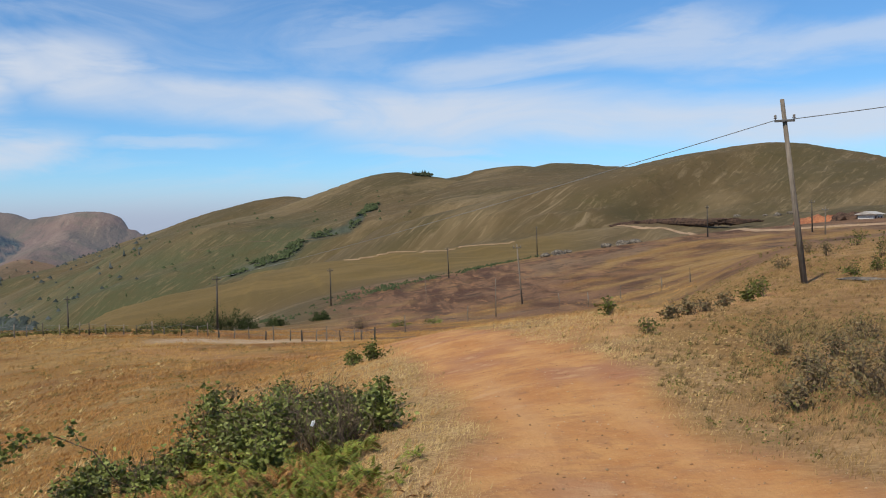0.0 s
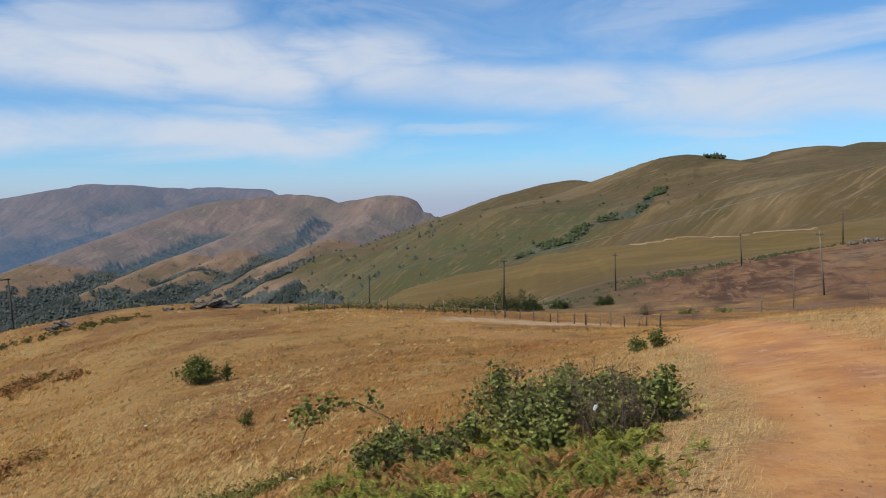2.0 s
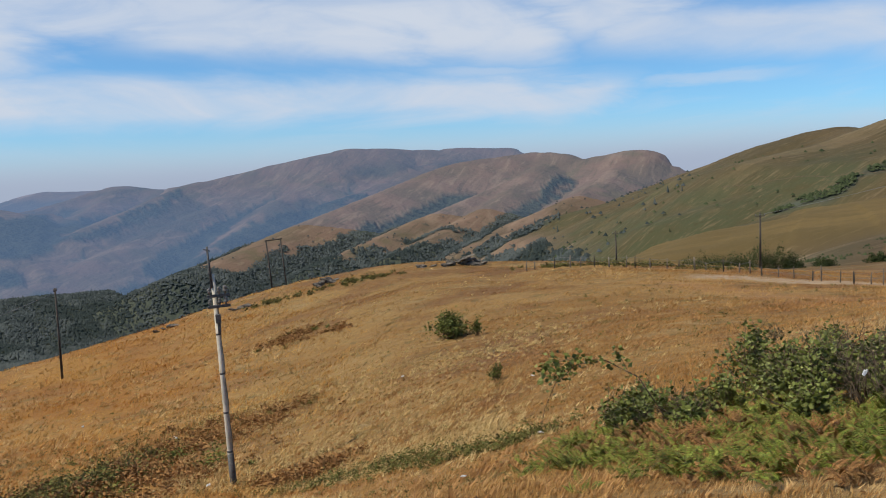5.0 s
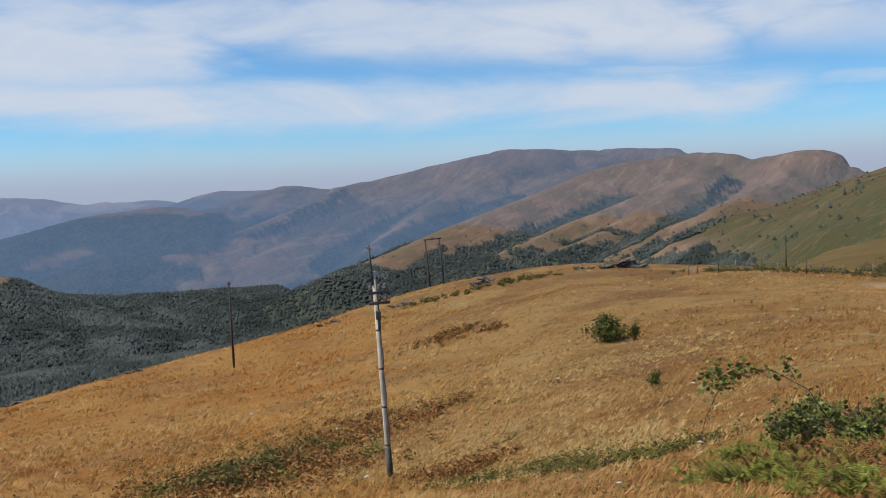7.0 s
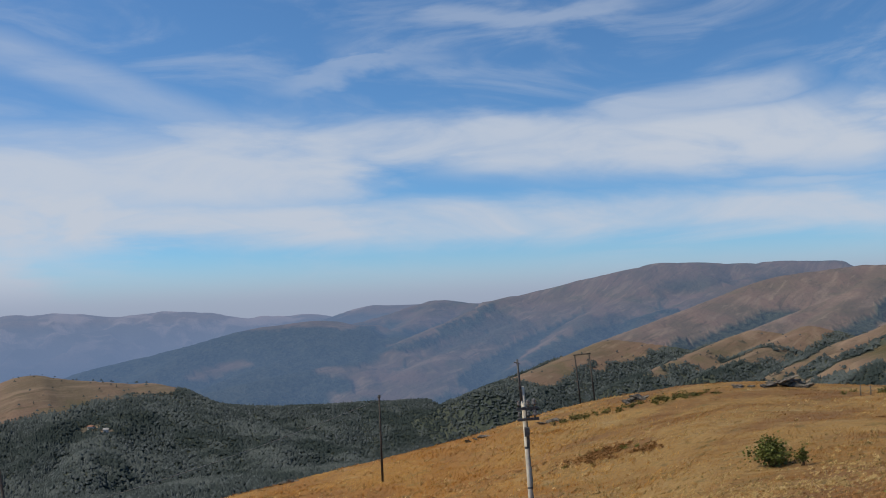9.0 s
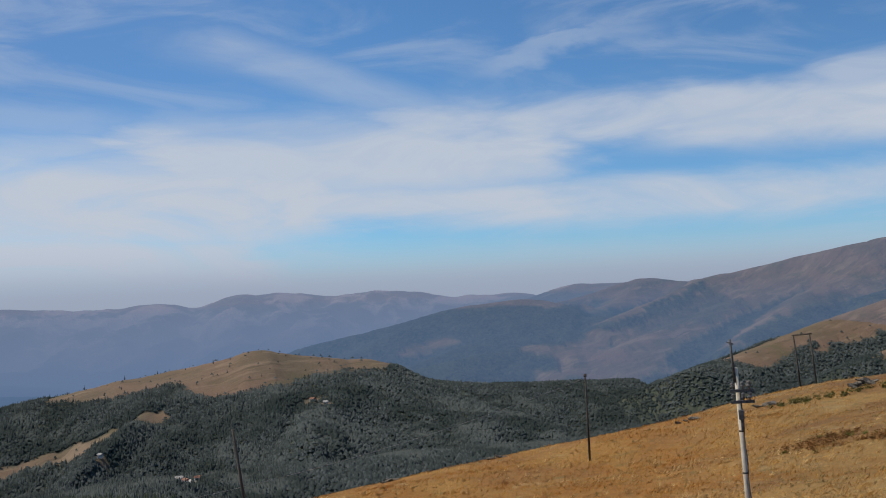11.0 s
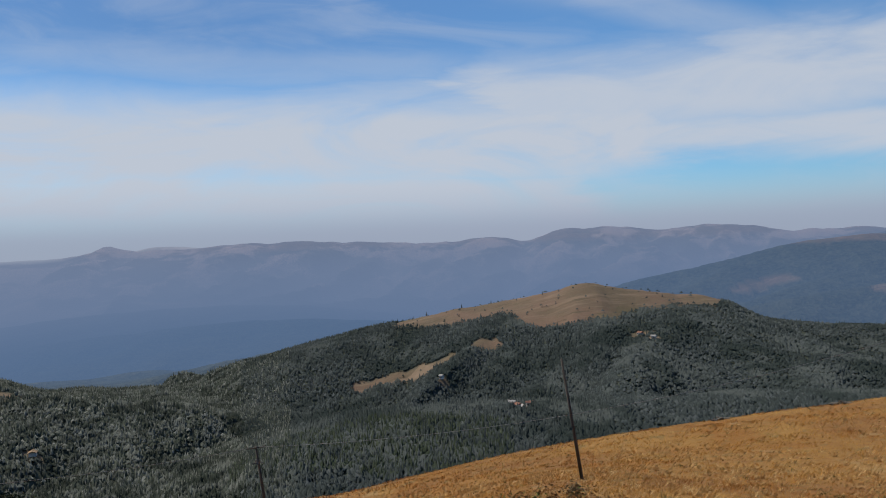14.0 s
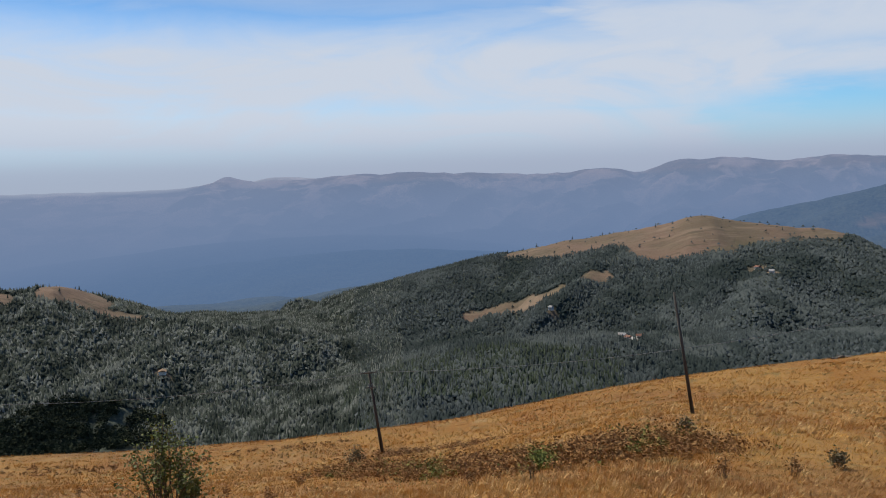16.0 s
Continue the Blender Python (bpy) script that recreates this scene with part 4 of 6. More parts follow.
def two_leg_frame():
    """Two thin poles joined by a beam at the top."""
    at = spot(43.9, 122)
    ob = thing("line_support", at, "dark two-legged timber line support behind the brow", "power pole", turn=43.9)
    legs = []
    for x in (-0.95, 0.95):
        top = Vector((x - 0.57, 0, 6.85))
        legs.append(top)
        part("leg", rod((x, 0, -1.0), top, 0.12, 0.09, 10), MAT_DARK_WOOD, ob)
    part("beam", rod(legs[0] + Vector((-0.2, 0, -0.05)), legs[1] + Vector((0.25, 0, 0.12)), 0.08, 0.08, 8), MAT_DARK_WOOD, ob)
    part("brace", rod((-1.0, 0.05, 3.0), (0.5, 0.05, 6.6), 0.03, 0.03, 6), MAT_METAL, ob)


def wire(name, a, b, sag, thick, label):
    a, b = Vector(a), Vector(b)
    pts = [a.lerp(b, t) - Vector((0, 0, 4 * sag * t * (1 - t))) for t in np.linspace(0, 1, 24)]
    ob = part(name, tube(bmesh.new(), pts, [thick] * 24, 5), MAT_WIRE)
    tagged(ob, label, "power line")


transformer_pole()
two_leg_frame()
OVERHEAD = "thin grey overhead power line hanging between poles"
bpy.context.view_layer.update()
road_top = pole_road.matrix_world @ Vector((-0.65, -0.1, 6.35))
wire("power_line", road_top + heading(-21.8 + 90) * 0.3, pole_hedge.matrix_world @ Vector((0, 0, 6.7)), 0.4, 0.017, OVERHEAD)
wire("power_line", road_top - heading(-21.8 + 90) * 0.3, spot(-62, 45) + Vector((0, 0, 8.4)), 0.5, 0.017, OVERHEAD)
low_top = pole_low.matrix_world @ Vector((-1.1, 0, 7.9))
wire("power_line", low_top, pole_slope.matrix_world @ Vector((0, 0, 8.2)), 2.2, 0.022, OVERHEAD)
wire("power_line", low_top, spot(127, 95) + Vector((0, 0, 6.5)), 1.2, 0.022, OVERHEAD)

# -- fence along the far edge of the field --
rng = random.Random(5)
fence = thing("fence", spot(14, 70), "wire fence of thin weathered timber posts", "fence")
FENCE = [(4.5, 60), (8, 63), (12, 68), (16, 75), (20, 80), (24, 82), (28.5, 84)]
fa = np.array(FENCE, float)
tops = []
inv = fence.matrix_world.inverted()
for k, u in enumerate(np.linspace(0, len(FENCE) - 1, 30)):
    u += rng.uniform(-0.05, 0.05)
    az, r = np.interp(u, range(len(FENCE)), fa[:, 0]), np.interp(u, range(len(FENCE)), fa[:, 1])
    p = inv @ spot(az, r)
    h, w = rng.choice((0.7, 0.8, 0.9, 1.1)), rng.uniform(0.04, 0.07)
    tip = p + Vector((rng.uniform(-0.06, 0.06), rng.uniform(-0.06, 0.06), h))
    part("post", tube(bmesh.new(), [p - Vector((0, 0, 0.4)), p.lerp(tip, 0.5), tip], [w, w * 0.95, w * 0.8], 7), MAT_WOOD if k % 3 else MAT_DARK_WOOD, fence)
    tops.append((p, tip))
for share in (0.45, 0.85):
    part("strand", tube(bmesh.new(), [p.lerp(q, share) for p, q in tops], [0.008] * len(tops), 4), MAT_WIRE, fence)
for az, r, h in ((1.2, 134, 4.0), (-3.2, 95, 4.0), (-9, 88, 1.4), (-11, 90, 1.3), (-7.2, 92, 1.5), (-13.5, 86, 1.4), (-15.2, 84, 1.3), (2.6, 80, 1.6), (-1.4, 92, 1.6)):
    ob = thing("fence_post", spot(az, r), "thin weathered standalone timber post", "post", "loose posts on the burnt field")
    part("post", tube(bmesh.new(), [(0, 0, -0.4), (0.02, 0, h * 0.5), (rng.uniform(-0.1, 0.1), 0, h)], [0.06, 0.055, 0.045], 7), MAT_WOOD, ob)

# ---- plants ----
def mesh_object(name, co, faces, mat, parent=None, smooth=False):
    """A mesh from arrays; every face has as many corners as faces has columns."""
    me = bpy.data.meshes.new(name)
    me.vertices.add(len(co))
    me.vertices.foreach_set("co", np.ascontiguousarray(co, dtype=np.float32).ravel())
    n, k = faces.shape
    me.loops.add(n * k)
    me.loops.foreach_set("vertex_index", faces.astype(np.int32).ravel())
    me.polygons.add(n)
    me.polygons.foreach_set("loop_start", (np.arange(n) * k).astype(np.int32))
    if smooth:
        me.polygons.foreach_set("use_smooth", np.ones(n, bool))
    me.update(calc_edges=True)
    me.materials.append(mat)
    ob = new(name, me)
    ob.parent = parent
    return ob


def leafy(name, tones, rough=0.7, shine=0.25, patchy=None, tight=1.0):
    """Foliage whose tone changes from leaf to leaf."""
    m, n, bsdf = material(name, rough)
    bsdf.inputs["Specular IOR Level"].default_value = shine
    rnd = n.tree.nodes.new("ShaderNodeNewGeometry").outputs["Random Per Island"]
    ramp = n.tree.nodes.new("ShaderNodeValToRGB")
    ramp.color_ramp.interpolation = "LINEAR"
    while len(ramp.color_ramp.elements) < len(tones):
        ramp.color_ramp.elements.new(0.5)
    for k, c in enumerate(tones):
        ramp.color_ramp.elements[k].position = k / (len(tones) - 1)
        ramp.color_ramp.elements[k].color = (*c, 1)
    n.link(rnd, ramp.inputs[0])
    # near-black patches painted in for shaded gaps within the foliage
    tone = n.noise(place(n), 2.6, 3)
    col = n.mix(n.ramp(tone, 0.46, 0.70, 0.0, 0.5), ramp.outputs[0], (0.03, 0.034, 0.010))
    if patchy:
        col = n.mix(n.ramp(n.noise(place(n), 0.012 * tight, 4), 0.44, 0.60, 0.0, 0.8), ramp.outputs[0], patchy[0])
        col = n.mix(n.ramp(n.noise(place(n), 0.02 * tight, 4), 0.52, 0.64, 0.0, 0.75), col, patchy[1])
    n.link(col, bsdf.inputs["Base Color"])
    return m


def frond_mix():
    """Bracken that is rust-brown in some clumps and green in others."""
    m, n, bsdf = material("bracken_patchwork", 0.8)
    bsdf.inputs["Specular IOR Level"].default_value = 0.1
    p = place(n)
    rnd = n.tree.nodes.new("ShaderNodeNewGeometry").outputs["Random Per Island"]
    rust = n.mix(rnd, (0.17, 0.078, 0.027), (0.42, 0.22, 0.078))
    green = n.mix(rnd, (0.07, 0.082, 0.016), (0.22, 0.23, 0.055))
    col = n.mix(n.ramp(n.noise(p, 0.45, 4), 0.56, 0.64), rust, green)
    n.link(n.mix(n.ramp(n.noise(p, 1.1, 3), 0.55, 0.72, 0.0, 0.4), col, (0.10, 0.06, 0.028)), bsdf.inputs["Base Color"])
    return m


MAT_LEAF = leafy("shrub_leaf", [(0.078, 0.090, 0.016), (0.165, 0.18, 0.034), (0.105, 0.118, 0.02), (0.30, 0.315, 0.085)], 0.55, 0.25)
MAT_SHRUB = leafy("dusty_leaf", [(0.058, 0.068, 0.017), (0.125, 0.138, 0.032), (0.08, 0.09, 0.021), (0.21, 0.22, 0.06)], 0.75, 0.1)
MAT_HEDGE = leafy("hedge_leaf", [(0.030, 0.042, 0.014), (0.055, 0.070, 0.022), (0.04, 0.052, 0.018), (0.085, 0.10, 0.034)], 0.8, 0.1)
MAT_FERN = leafy("bracken_green", [(0.09, 0.115, 0.016), (0.19, 0.225, 0.03), (0.21, 0.125, 0.036), (0.13, 0.16, 0.022), (0.30, 0.33, 0.06)], 0.65, 0.15)
MAT_LOWFERN = leafy("low_fern", [(0.095, 0.098, 0.026), (0.18, 0.175, 0.045), (0.21, 0.15, 0.05), (0.13, 0.13, 0.034)], 0.8, 0.1)
MAT_RUST = leafy("bracken_brown", [(0.17, 0.076, 0.022), (0.34, 0.16, 0.048), (0.24, 0.112, 0.034), (0.45, 0.25, 0.09)])
MAT_FROND = frond_mix()
MAT_OLIVE = leafy("olive_bracken", [(0.085, 0.08, 0.024), (0.17, 0.155, 0.045), (0.13, 0.095, 0.035), (0.22, 0.20, 0.06)], 0.85, 0.1)
MAT_DRY = leafy("dry_shrub", [(0.13, 0.088, 0.042), (0.21, 0.145, 0.068), (0.11, 0.095, 0.034), (0.28, 0.20, 0.10)])
MAT_TWIG = speckled("twig", (0.07, 0.047, 0.029), (0.18, 0.132, 0.085), 6.0)


def leaves(points, size, rs, flat=0.5):
    """Folded diamond leaves at the points: four corners and a raised middle rib."""
    n = len(points)
    d = rs.normal(size=(n, 3)) * (1, 1, flat)
    d /= np.linalg.norm(d, axis=1)[:, None]
    s = np.cross(d, rs.normal(size=(n, 3)))
    s /= np.linalg.norm(s, axis=1)[:, None] + 1e-9
    L = (size * rs.uniform(0.6, 1.3, n))[:, None]
    nrm = np.cross(d, s)
    base = points
    tip = points + d * L
    a = points + d * L * 0.45 + s * L * 0.33 + nrm * L * 0.12
    b = points + d * L * 0.45 - s * L * 0.33 + nrm * L * 0.12
    co = np.stack([base, a, tip, b], 1).reshape(-1, 3)
    k = np.arange(n)[:, None] * 4
    return co, np.concatenate([k + (0, 1, 2), k + (0, 2, 3)])


def shrub_mesh(parent, wide, tall, stems, per_stem, size, mat, seed, droop=0.0, bare=0.0, tangle=0.06):
    rs = np.random.RandomState(seed)
    bm = bmesh.new()
    pts = []
    for k in range(stems):
        a, out = rs.uniform(0, 2 * math.pi), abs(rs.normal(0, 0.5))
        out = min(out, 1.05)
        base = np.array([math.cos(a), math.sin(a), 0]) * wide * 0.16 * rs.uniform(0, 1)
        end = np.array([math.cos(a) * out * wide / 2, math.sin(a) * out * wide / 2, tall * rs.uniform(0.55, 1.05) * (1 - 0.45 * out)])
        mid = (base + end) / 2 + np.array([0, 0, tall * 0.12]) + rs.normal(0, tangle, 3) * wide * 0.5
        path = [base * (1 - t) ** 2 + mid * 2 * t * (1 - t) + end * t * t for t in np.linspace(0, 1, 6)]
        path[-1] = path[-1] - np.array([0, 0, droop * rs.uniform(0, 1)])
        tube(bm, [tuple(p) for p in path], list(np.linspace(0.012, 0.003, 6) * (0.45 + tall * 0.4)), 4)
        if bare:
            for i in (2, 3, 4):
                side = path[i] + rs.normal(0, 0.16, 3) * wide + np.array([0, 0, 0.1 * tall])
                tube(bm, [tuple(path[i]), tuple((path[i] + side) / 2 + rs.normal(0, 0.02, 3)), tuple(side)], [0.004, 0.003, 0.0015], 3)
        if rs.uniform() < bare:
            continue
        for t in rs.uniform(0.3, 1.0, per_stem):
            i = min(int(t * 5), 4)
            p = path[i] + (path[i + 1] - path[i]) * (t * 5 - i)
            pts.append(p + rs.normal(0, 0.075, 3) * (0.5 + 0.5 * wide))
    part("branchwork", bm, MAT_TWIG, parent)
    if pts:
        pts = np.array(pts)
        pts[:, 2] = np.maximum(pts[:, 2], 0.02)
        co, f = leaves(pts, size, rs)
        mesh_object("foliage", co, f, mat, parent)


def shrub(az, r, wide, tall, stems, per_stem, size, mat, label, seed, group="shrubs on the hillside", bare=0.0, name="shrub"):
    ob = thing(name, spot(az, r) - Vector((0, 0, 0.03)), label, "shrub", group, turn=seed * 47 % 360)
    shrub_mesh(ob, wide, tall, stems, per_stem, size, mat, seed, bare=bare, tangle=0.3 if bare > 0.4 else 0.08)
    return ob


def bush(az, r, wide, tall, count, size, mat, label, seed, group, name="bush"):
    """A low rounded bush: short stems under a lumpy dome of leaves that reaches the ground."""
    ob = thing(name, spot(az, r) - Vector((0, 0, 0.05)), label, "bush", group, turn=seed * 61 % 360)
    rs = np.random.RandomState(seed)
    bm = bmesh.new()
    for k in range(9):
        a = k * 0.7 + rs.uniform(0, 0.4)
        tube(bm, [(0.06 * math.cos(a), 0.06 * math.sin(a), 0), (0.14 * wide * math.cos(a), 0.14 * wide * math.sin(a), tall * 0.3), (0.3 * wide * math.cos(a), 0.3 * wide * math.sin(a), tall * 0.6)], [0.03, 0.02, 0.01], 5)
    part("branchwork", bm, MAT_TWIG, ob)
    d = rs.normal(size=(count, 3))
    d[:, 2] = np.abs(d[:, 2])
    d /= np.linalg.norm(d, axis=1)[:, None]
    lumpy = 1 + 0.28 * np.sin(3.1 * np.arctan2(d[:, 1], d[:, 0]) + seed) + 0.22 * np.sin(7 * d[:, 2] + 5 * d[:, 0] + seed)
    pts = d * (lumpy * rs.uniform(0.55, 1.0, count))[:, None] * (wide / 2, wide / 2, tall * 0.85)
    co, f = leaves(pts, size, rs)
    mesh_object("foliage", co, f, mat, ob)
    return ob


def frond_arrays(rs, long, n=11):
    """One arching bracken frond: pairs of tapering leaflets on a stalk, base at the origin, along +x."""
    co, fa = [], []
    rise, bend = rs.uniform(0.6, 1.5), rs.uniform(0.5, 1.3)
    twist = rs.uniform(-0.5, 0.5)
    for k in range(n):
        t = 0.18 + 0.82 * k / (n - 1)
        x, z = long * t * 0.8, long * (rise * t - bend * 0.62 * t * t)
        w = long * 0.42 * (1 - t) ** 0.8 * min(1, (t - 0.1) * 4) + 0.012
        d = long * 0.09
        for s in (-1, 1):
            b = len(co)
            co += [(x - d * 0.4, 0, z), (x + d * 0.9, s * w * 0.45, z + 0.02 * long), (x + d * 1.0, s * w, z - 0.10 * w + s * w * twist), (x + d * 0.1, s * w * 0.45, z)]
            fa += [(b, b + 1, b + 2), (b, b + 2, b + 3)]
    b = len(co)
    co += [(0, 0, 0), (long * 0.8, 0.006, long * (rise - bend * 0.62)), (long * 0.8, -0.006, long * (rise - bend * 0.62)), (0.0, 0.012, 0)]
    fa += [(b, b + 1, b + 2), (b, b + 1, b + 3)]
    return np.array(co), np.array(fa)


def fern_arrays(places, long, fronds, seed):
    """Bracken plants at the places (x, y, z), each a whorl of fronds."""
    rs = np.random.RandomState(seed)
    kinds = [frond_arrays(rs, 1.0, 12) for _ in range(8)]
    cos, fas, n = [], [], 0
    for p in places:
        for _ in range(fronds):
            c, f = kinds[rs.randint(8)]
            a, s = rs.uniform(0, 2 * math.pi), long * rs.uniform(0.6, 1.2)
            rot = np.array([[math.cos(a), -math.sin(a), 0], [math.sin(a), math.cos(a), 0], [0, 0, 1]])
            cos.append((c * s) @ rot.T + p + np.array([*rs.normal(0, 0.08, 2), rs.uniform(0, 0.25) * long]))
            fas.append(f + n)
            n += len(c)
    return np.concatenate(cos), np.concatenate(fas)


def bracken(az, r, spread, plants, long, mat, label, seed, group="bracken clumps beside the road"):
    base = spot(az, r)
    ob = thing("bracken_clump", base, label, "fern", group)
    rs = np.random.RandomState(seed)
    xy = rs.normal(0, spread / 2, (plants, 2))
    z = ground_height(xy[:, 0] + base.x, xy[:, 1] + base.y) - base.z
    co, f = fern_arrays(np.column_stack([xy, z]), long, 7, seed)
    mesh_object("foliage", co, f, mat, ob)
    return ob


def bracken_patch(line, width, plants, long, mat, label, seed, size=0.16):
    """Many plants along a line of (bearing, distance), too dense to count."""
    rs = np.random.RandomState(seed)
    p = np.array(line, float)
    u = rs.uniform(0, len(p) - 1, plants)
    x, y = polar(np.interp(u, range(len(p)), p[:, 0]), np.interp(u, range(len(p)), p[:, 1]))
    x, y = x + rs.normal(0, width / 2, plants), y + rs.normal(0, width / 2, plants)
    z = ground_height(x, y)
    keep = fbm(x, y, 3.5, 3, seed) > -0.35
    x, y, z = x[keep], y[keep], z[keep]
    n = len(x)
    tuft = 34
    rad = long * 0.6 * rs.uniform(0.5, 1.2, n)
    d = rs.normal(size=(n, tuft, 3)) * (0.6, 0.6, 0.75)
    d[..., 2] = np.abs(d[..., 2])
    pts = np.stack([x, y, z], 1)[:, None] + d * rad[:, None, None]
    co, f = leaves(pts.reshape(-1, 3), size, rs, 0.35)
    tagged(mesh_object("bracken_patch", co, f, mat), label, "fern", kind="stuff")


# -- the thicket beside the road --
THICK = "thicket beside the road"
GREEN_B = "bright green bracken fern clump among brown fronds"
RUST_B = "dead rust-brown bracken clump in the thicket"
THICKET_GREEN = [
    (25.8, 13.5), (23.7, 12.1), (24.4, 14.1), (22.2, 13.6), (23.0, 10.5), (17.9, 9.2), (15.7, 9.2), (13.6, 9.2), (11.5, 8.5), (14.9, 13.8), (16.3, 15.0), (12.4, 11.9), (10.7, 10.4),
    (8.6, 10.2), (6.5, 9.0), (6.2, 9.6), (9.7, 9.1), (7.5, 11.1), (13.2, 10.9), (15.9, 10.9), (11.8, 9.6), (8.3, 8.6), (20.1, 9.3), (21.5, 11.0), (26.9, 12.1), (25.1, 10.9), (14.4, 12.4), (9.4, 11.6)]
THICKET_BROWN = [(20.4, 11.3), (19.0, 10.4), (17.1, 12.7), (17.8, 11.9), (10.3, 9.9), (14.6, 10.2), (7.3, 8.3), (18.6, 11.2), (16.5, 8.9), (12.5, 8.4), (22.9, 12.2), (19.6, 12.4), (15.2, 11.6)]
for k, (az, r, dead) in enumerate([(*p, 0) for p in THICKET_GREEN] + [(*p, 1) for p in THICKET_BROWN]):
    bracken(az, r, 0.66, 14, (0.15 if dead else 0.17) + 0.04 * (k % 3), MAT_RUST if dead else MAT_FERN, RUST_B if dead else GREEN_B, 100 + k)
for k, (az, r, w, h, st, ps, sz) in enumerate([
        (23.4, 15.4, 1.2, 0.7, 14, 22, 0.07), (21.4, 14.9, 1.5, 0.8, 20, 24, 0.075), (20.0, 13.3, 1.5, 0.8, 20, 24, 0.075), (22.2, 13.1, 1.3, 0.65, 16, 24, 0.07), (18.4, 13.4, 1.3, 0.7, 18, 24, 0.07),
        (18.2, 11.8, 1.0, 0.6, 14, 26, 0.07), (14.5, 15.6, 1.5, 1.4, 28, 30, 0.075), (12.7, 14.9, 1.4, 1.3, 26, 30, 0.07),
        (11.3, 12.8, 1.3, 1.05, 24, 28, 0.07), (9.9, 15.2, 1.5, 1.4, 28, 28, 0.07), (8.5, 13.2, 1.4, 1.15, 26, 26, 0.07), (4.4, 12.9, 1.0, 0.8, 18, 28, 0.07),
        (5.4, 13.4, 1.0, 0.85, 18, 28, 0.07), (10.2, 18.1, 1.5, 0.9, 16, 24, 0.065), (7.5, 12.2, 1.2, 0.95, 22, 26, 0.07), (13.2, 13.4, 1.2, 1.0, 20, 28, 0.07),
        (16.6, 13.8, 1.1, 0.8, 16, 28, 0.07), (6.6, 14.4, 1.2, 0.9, 20, 28, 0.07), (7.6, 17.0, 1.3, 0.7, 14, 22, 0.065), (11.4, 11.6, 1.0, 0.7, 16, 26, 0.07)]):
    shrub(az, r, w, h * (0.64, 0.82, 0.74, 0.92, 0.62)[k % 5], int(st * 1.2), int(ps * 1.6), sz * 1.12, MAT_LEAF, "dark green leafy shrub with thin twigs in thicket", 200 + k, THICK, 0.2)
for k, (az, r, w, h) in enumerate([(8.5, 12.3, 1.3, 1.05), (7.0, 11.8, 1.0, 0.95), (9.8, 14.2, 1.3, 1.1), (6.0, 12.3, 0.9, 0.8), (7.4, 13.4, 1.4, 1.15), (11.2, 13.6, 1.3, 1.1), (18.6, 12.2, 1.1, 0.6)]):
    shrub(az, r, w, h * 0.9, 26, 5, 0.045, MAT_DRY, "leafless grey-brown twiggy dry shrub in thicket", 230 + k, THICK, 0.5, "dry_shrub")


def arching_branch():
    """A long leafy runner arching out of the thicket, its tip bent down to the slope."""
    at = spot(20.0, 12.6)
    ob = thing("arching_branch", at, "long arching bramble branch with green leaves", "shrub", turn=20.0)
    rs = np.random.RandomState(77)
    pts = []
    runs = [[(0, 0, 0.2), (-0.35, 0.05, 0.75), (-0.8, 0, 1.0), (-1.2, 0.02, 0.93), (-1.5, -0.03, 0.66), (-1.66, 0, 0.3), (-1.72, 0, 0.02)],
            [(-0.9, 0, 0.99), (-1.2, 0.12, 1.02), (-1.5, 0.16, 0.93), (-1.78, 0.2, 0.8)],
            [(-1.15, 0.02, 0.94), (-1.4, -0.15, 0.86), (-1.66, -0.18, 0.78)],
            [(-0.5, 0.03, 0.86), (-0.6, 0.1, 1.06), (-0.72, 0.12, 1.14)]]
    for k, run in enumerate(runs):
        part("branch", tube(bmesh.new(), run, list(np.linspace(0.009 if k == 0 else 0.005, 0.003, len(run))), 5), MAT_TWIG, ob)
        for t in rs.uniform(0.2 if k else 0.25, 0.7 if k == 0 else 1, 80 if k < 3 else 30):
            u = t * (len(run) - 1)
            i = min(int(u), len(run) - 2)
            p = np.array(run[i]) + (np.array(run[i + 1]) - np.array(run[i])) * (u - i)
            pts.append(p + rs.normal(0, 0.05, 3))
    co, f = leaves(np.array(pts), 0.085, rs)
    mesh_object("foliage", co, f, MAT_LEAF, ob)


arching_branch()

# -- single shrubs and patches over the field --
LONE = "round dark green shrub standing alone in dry grass"
shrub(33.3, 48, 3.0, 1.45, 70, 36, 0.14, MAT_SHRUB, LONE, 300)
shrub(31.6, 47, 0.9, 1.1, 14, 26, 0.11, MAT_SHRUB, "small spindly green shrub in dry grass", 301)
shrub(30.5, 31.9, 0.7, 0.75, 10, 26, 0.09, MAT_SHRUB, "small dark green shrub in dry grass", 302)
shrub(6.0, 27.5, 1.0, 0.6, 16, 26, 0.09, MAT_SHRUB, "low dark green shrub beside the road", 303)
shrub(4.7, 26.6, 1.1, 0.65, 16, 26, 0.09, MAT_SHRUB, "low dark green shrub beside the road", 304)
shrub(4.2, 15.2, 0.9, 0.7, 16, 30, 0.08, MAT_SHRUB, "low dark green shrub beside the road", 305)
shrub(13.5, 27, 0.6, 0.45, 8, 18, 0.08, MAT_DRY, "small dry shrub in brown grass", 306)
shrub(10.5, 24, 0.8, 0.5, 8, 20, 0.08, MAT_SHRUB, "small dark green shrub in brown grass", 307)
shrub(111.0, 40, 5.0, 4.2, 46, 44, 0.16, MAT_LEAF, "tall ragged green shrub on golden slope", 308)
shrub(109.6, 39, 2.4, 1.6, 20, 36, 0.13, MAT_LEAF, "ragged green shrub on golden slope", 309)
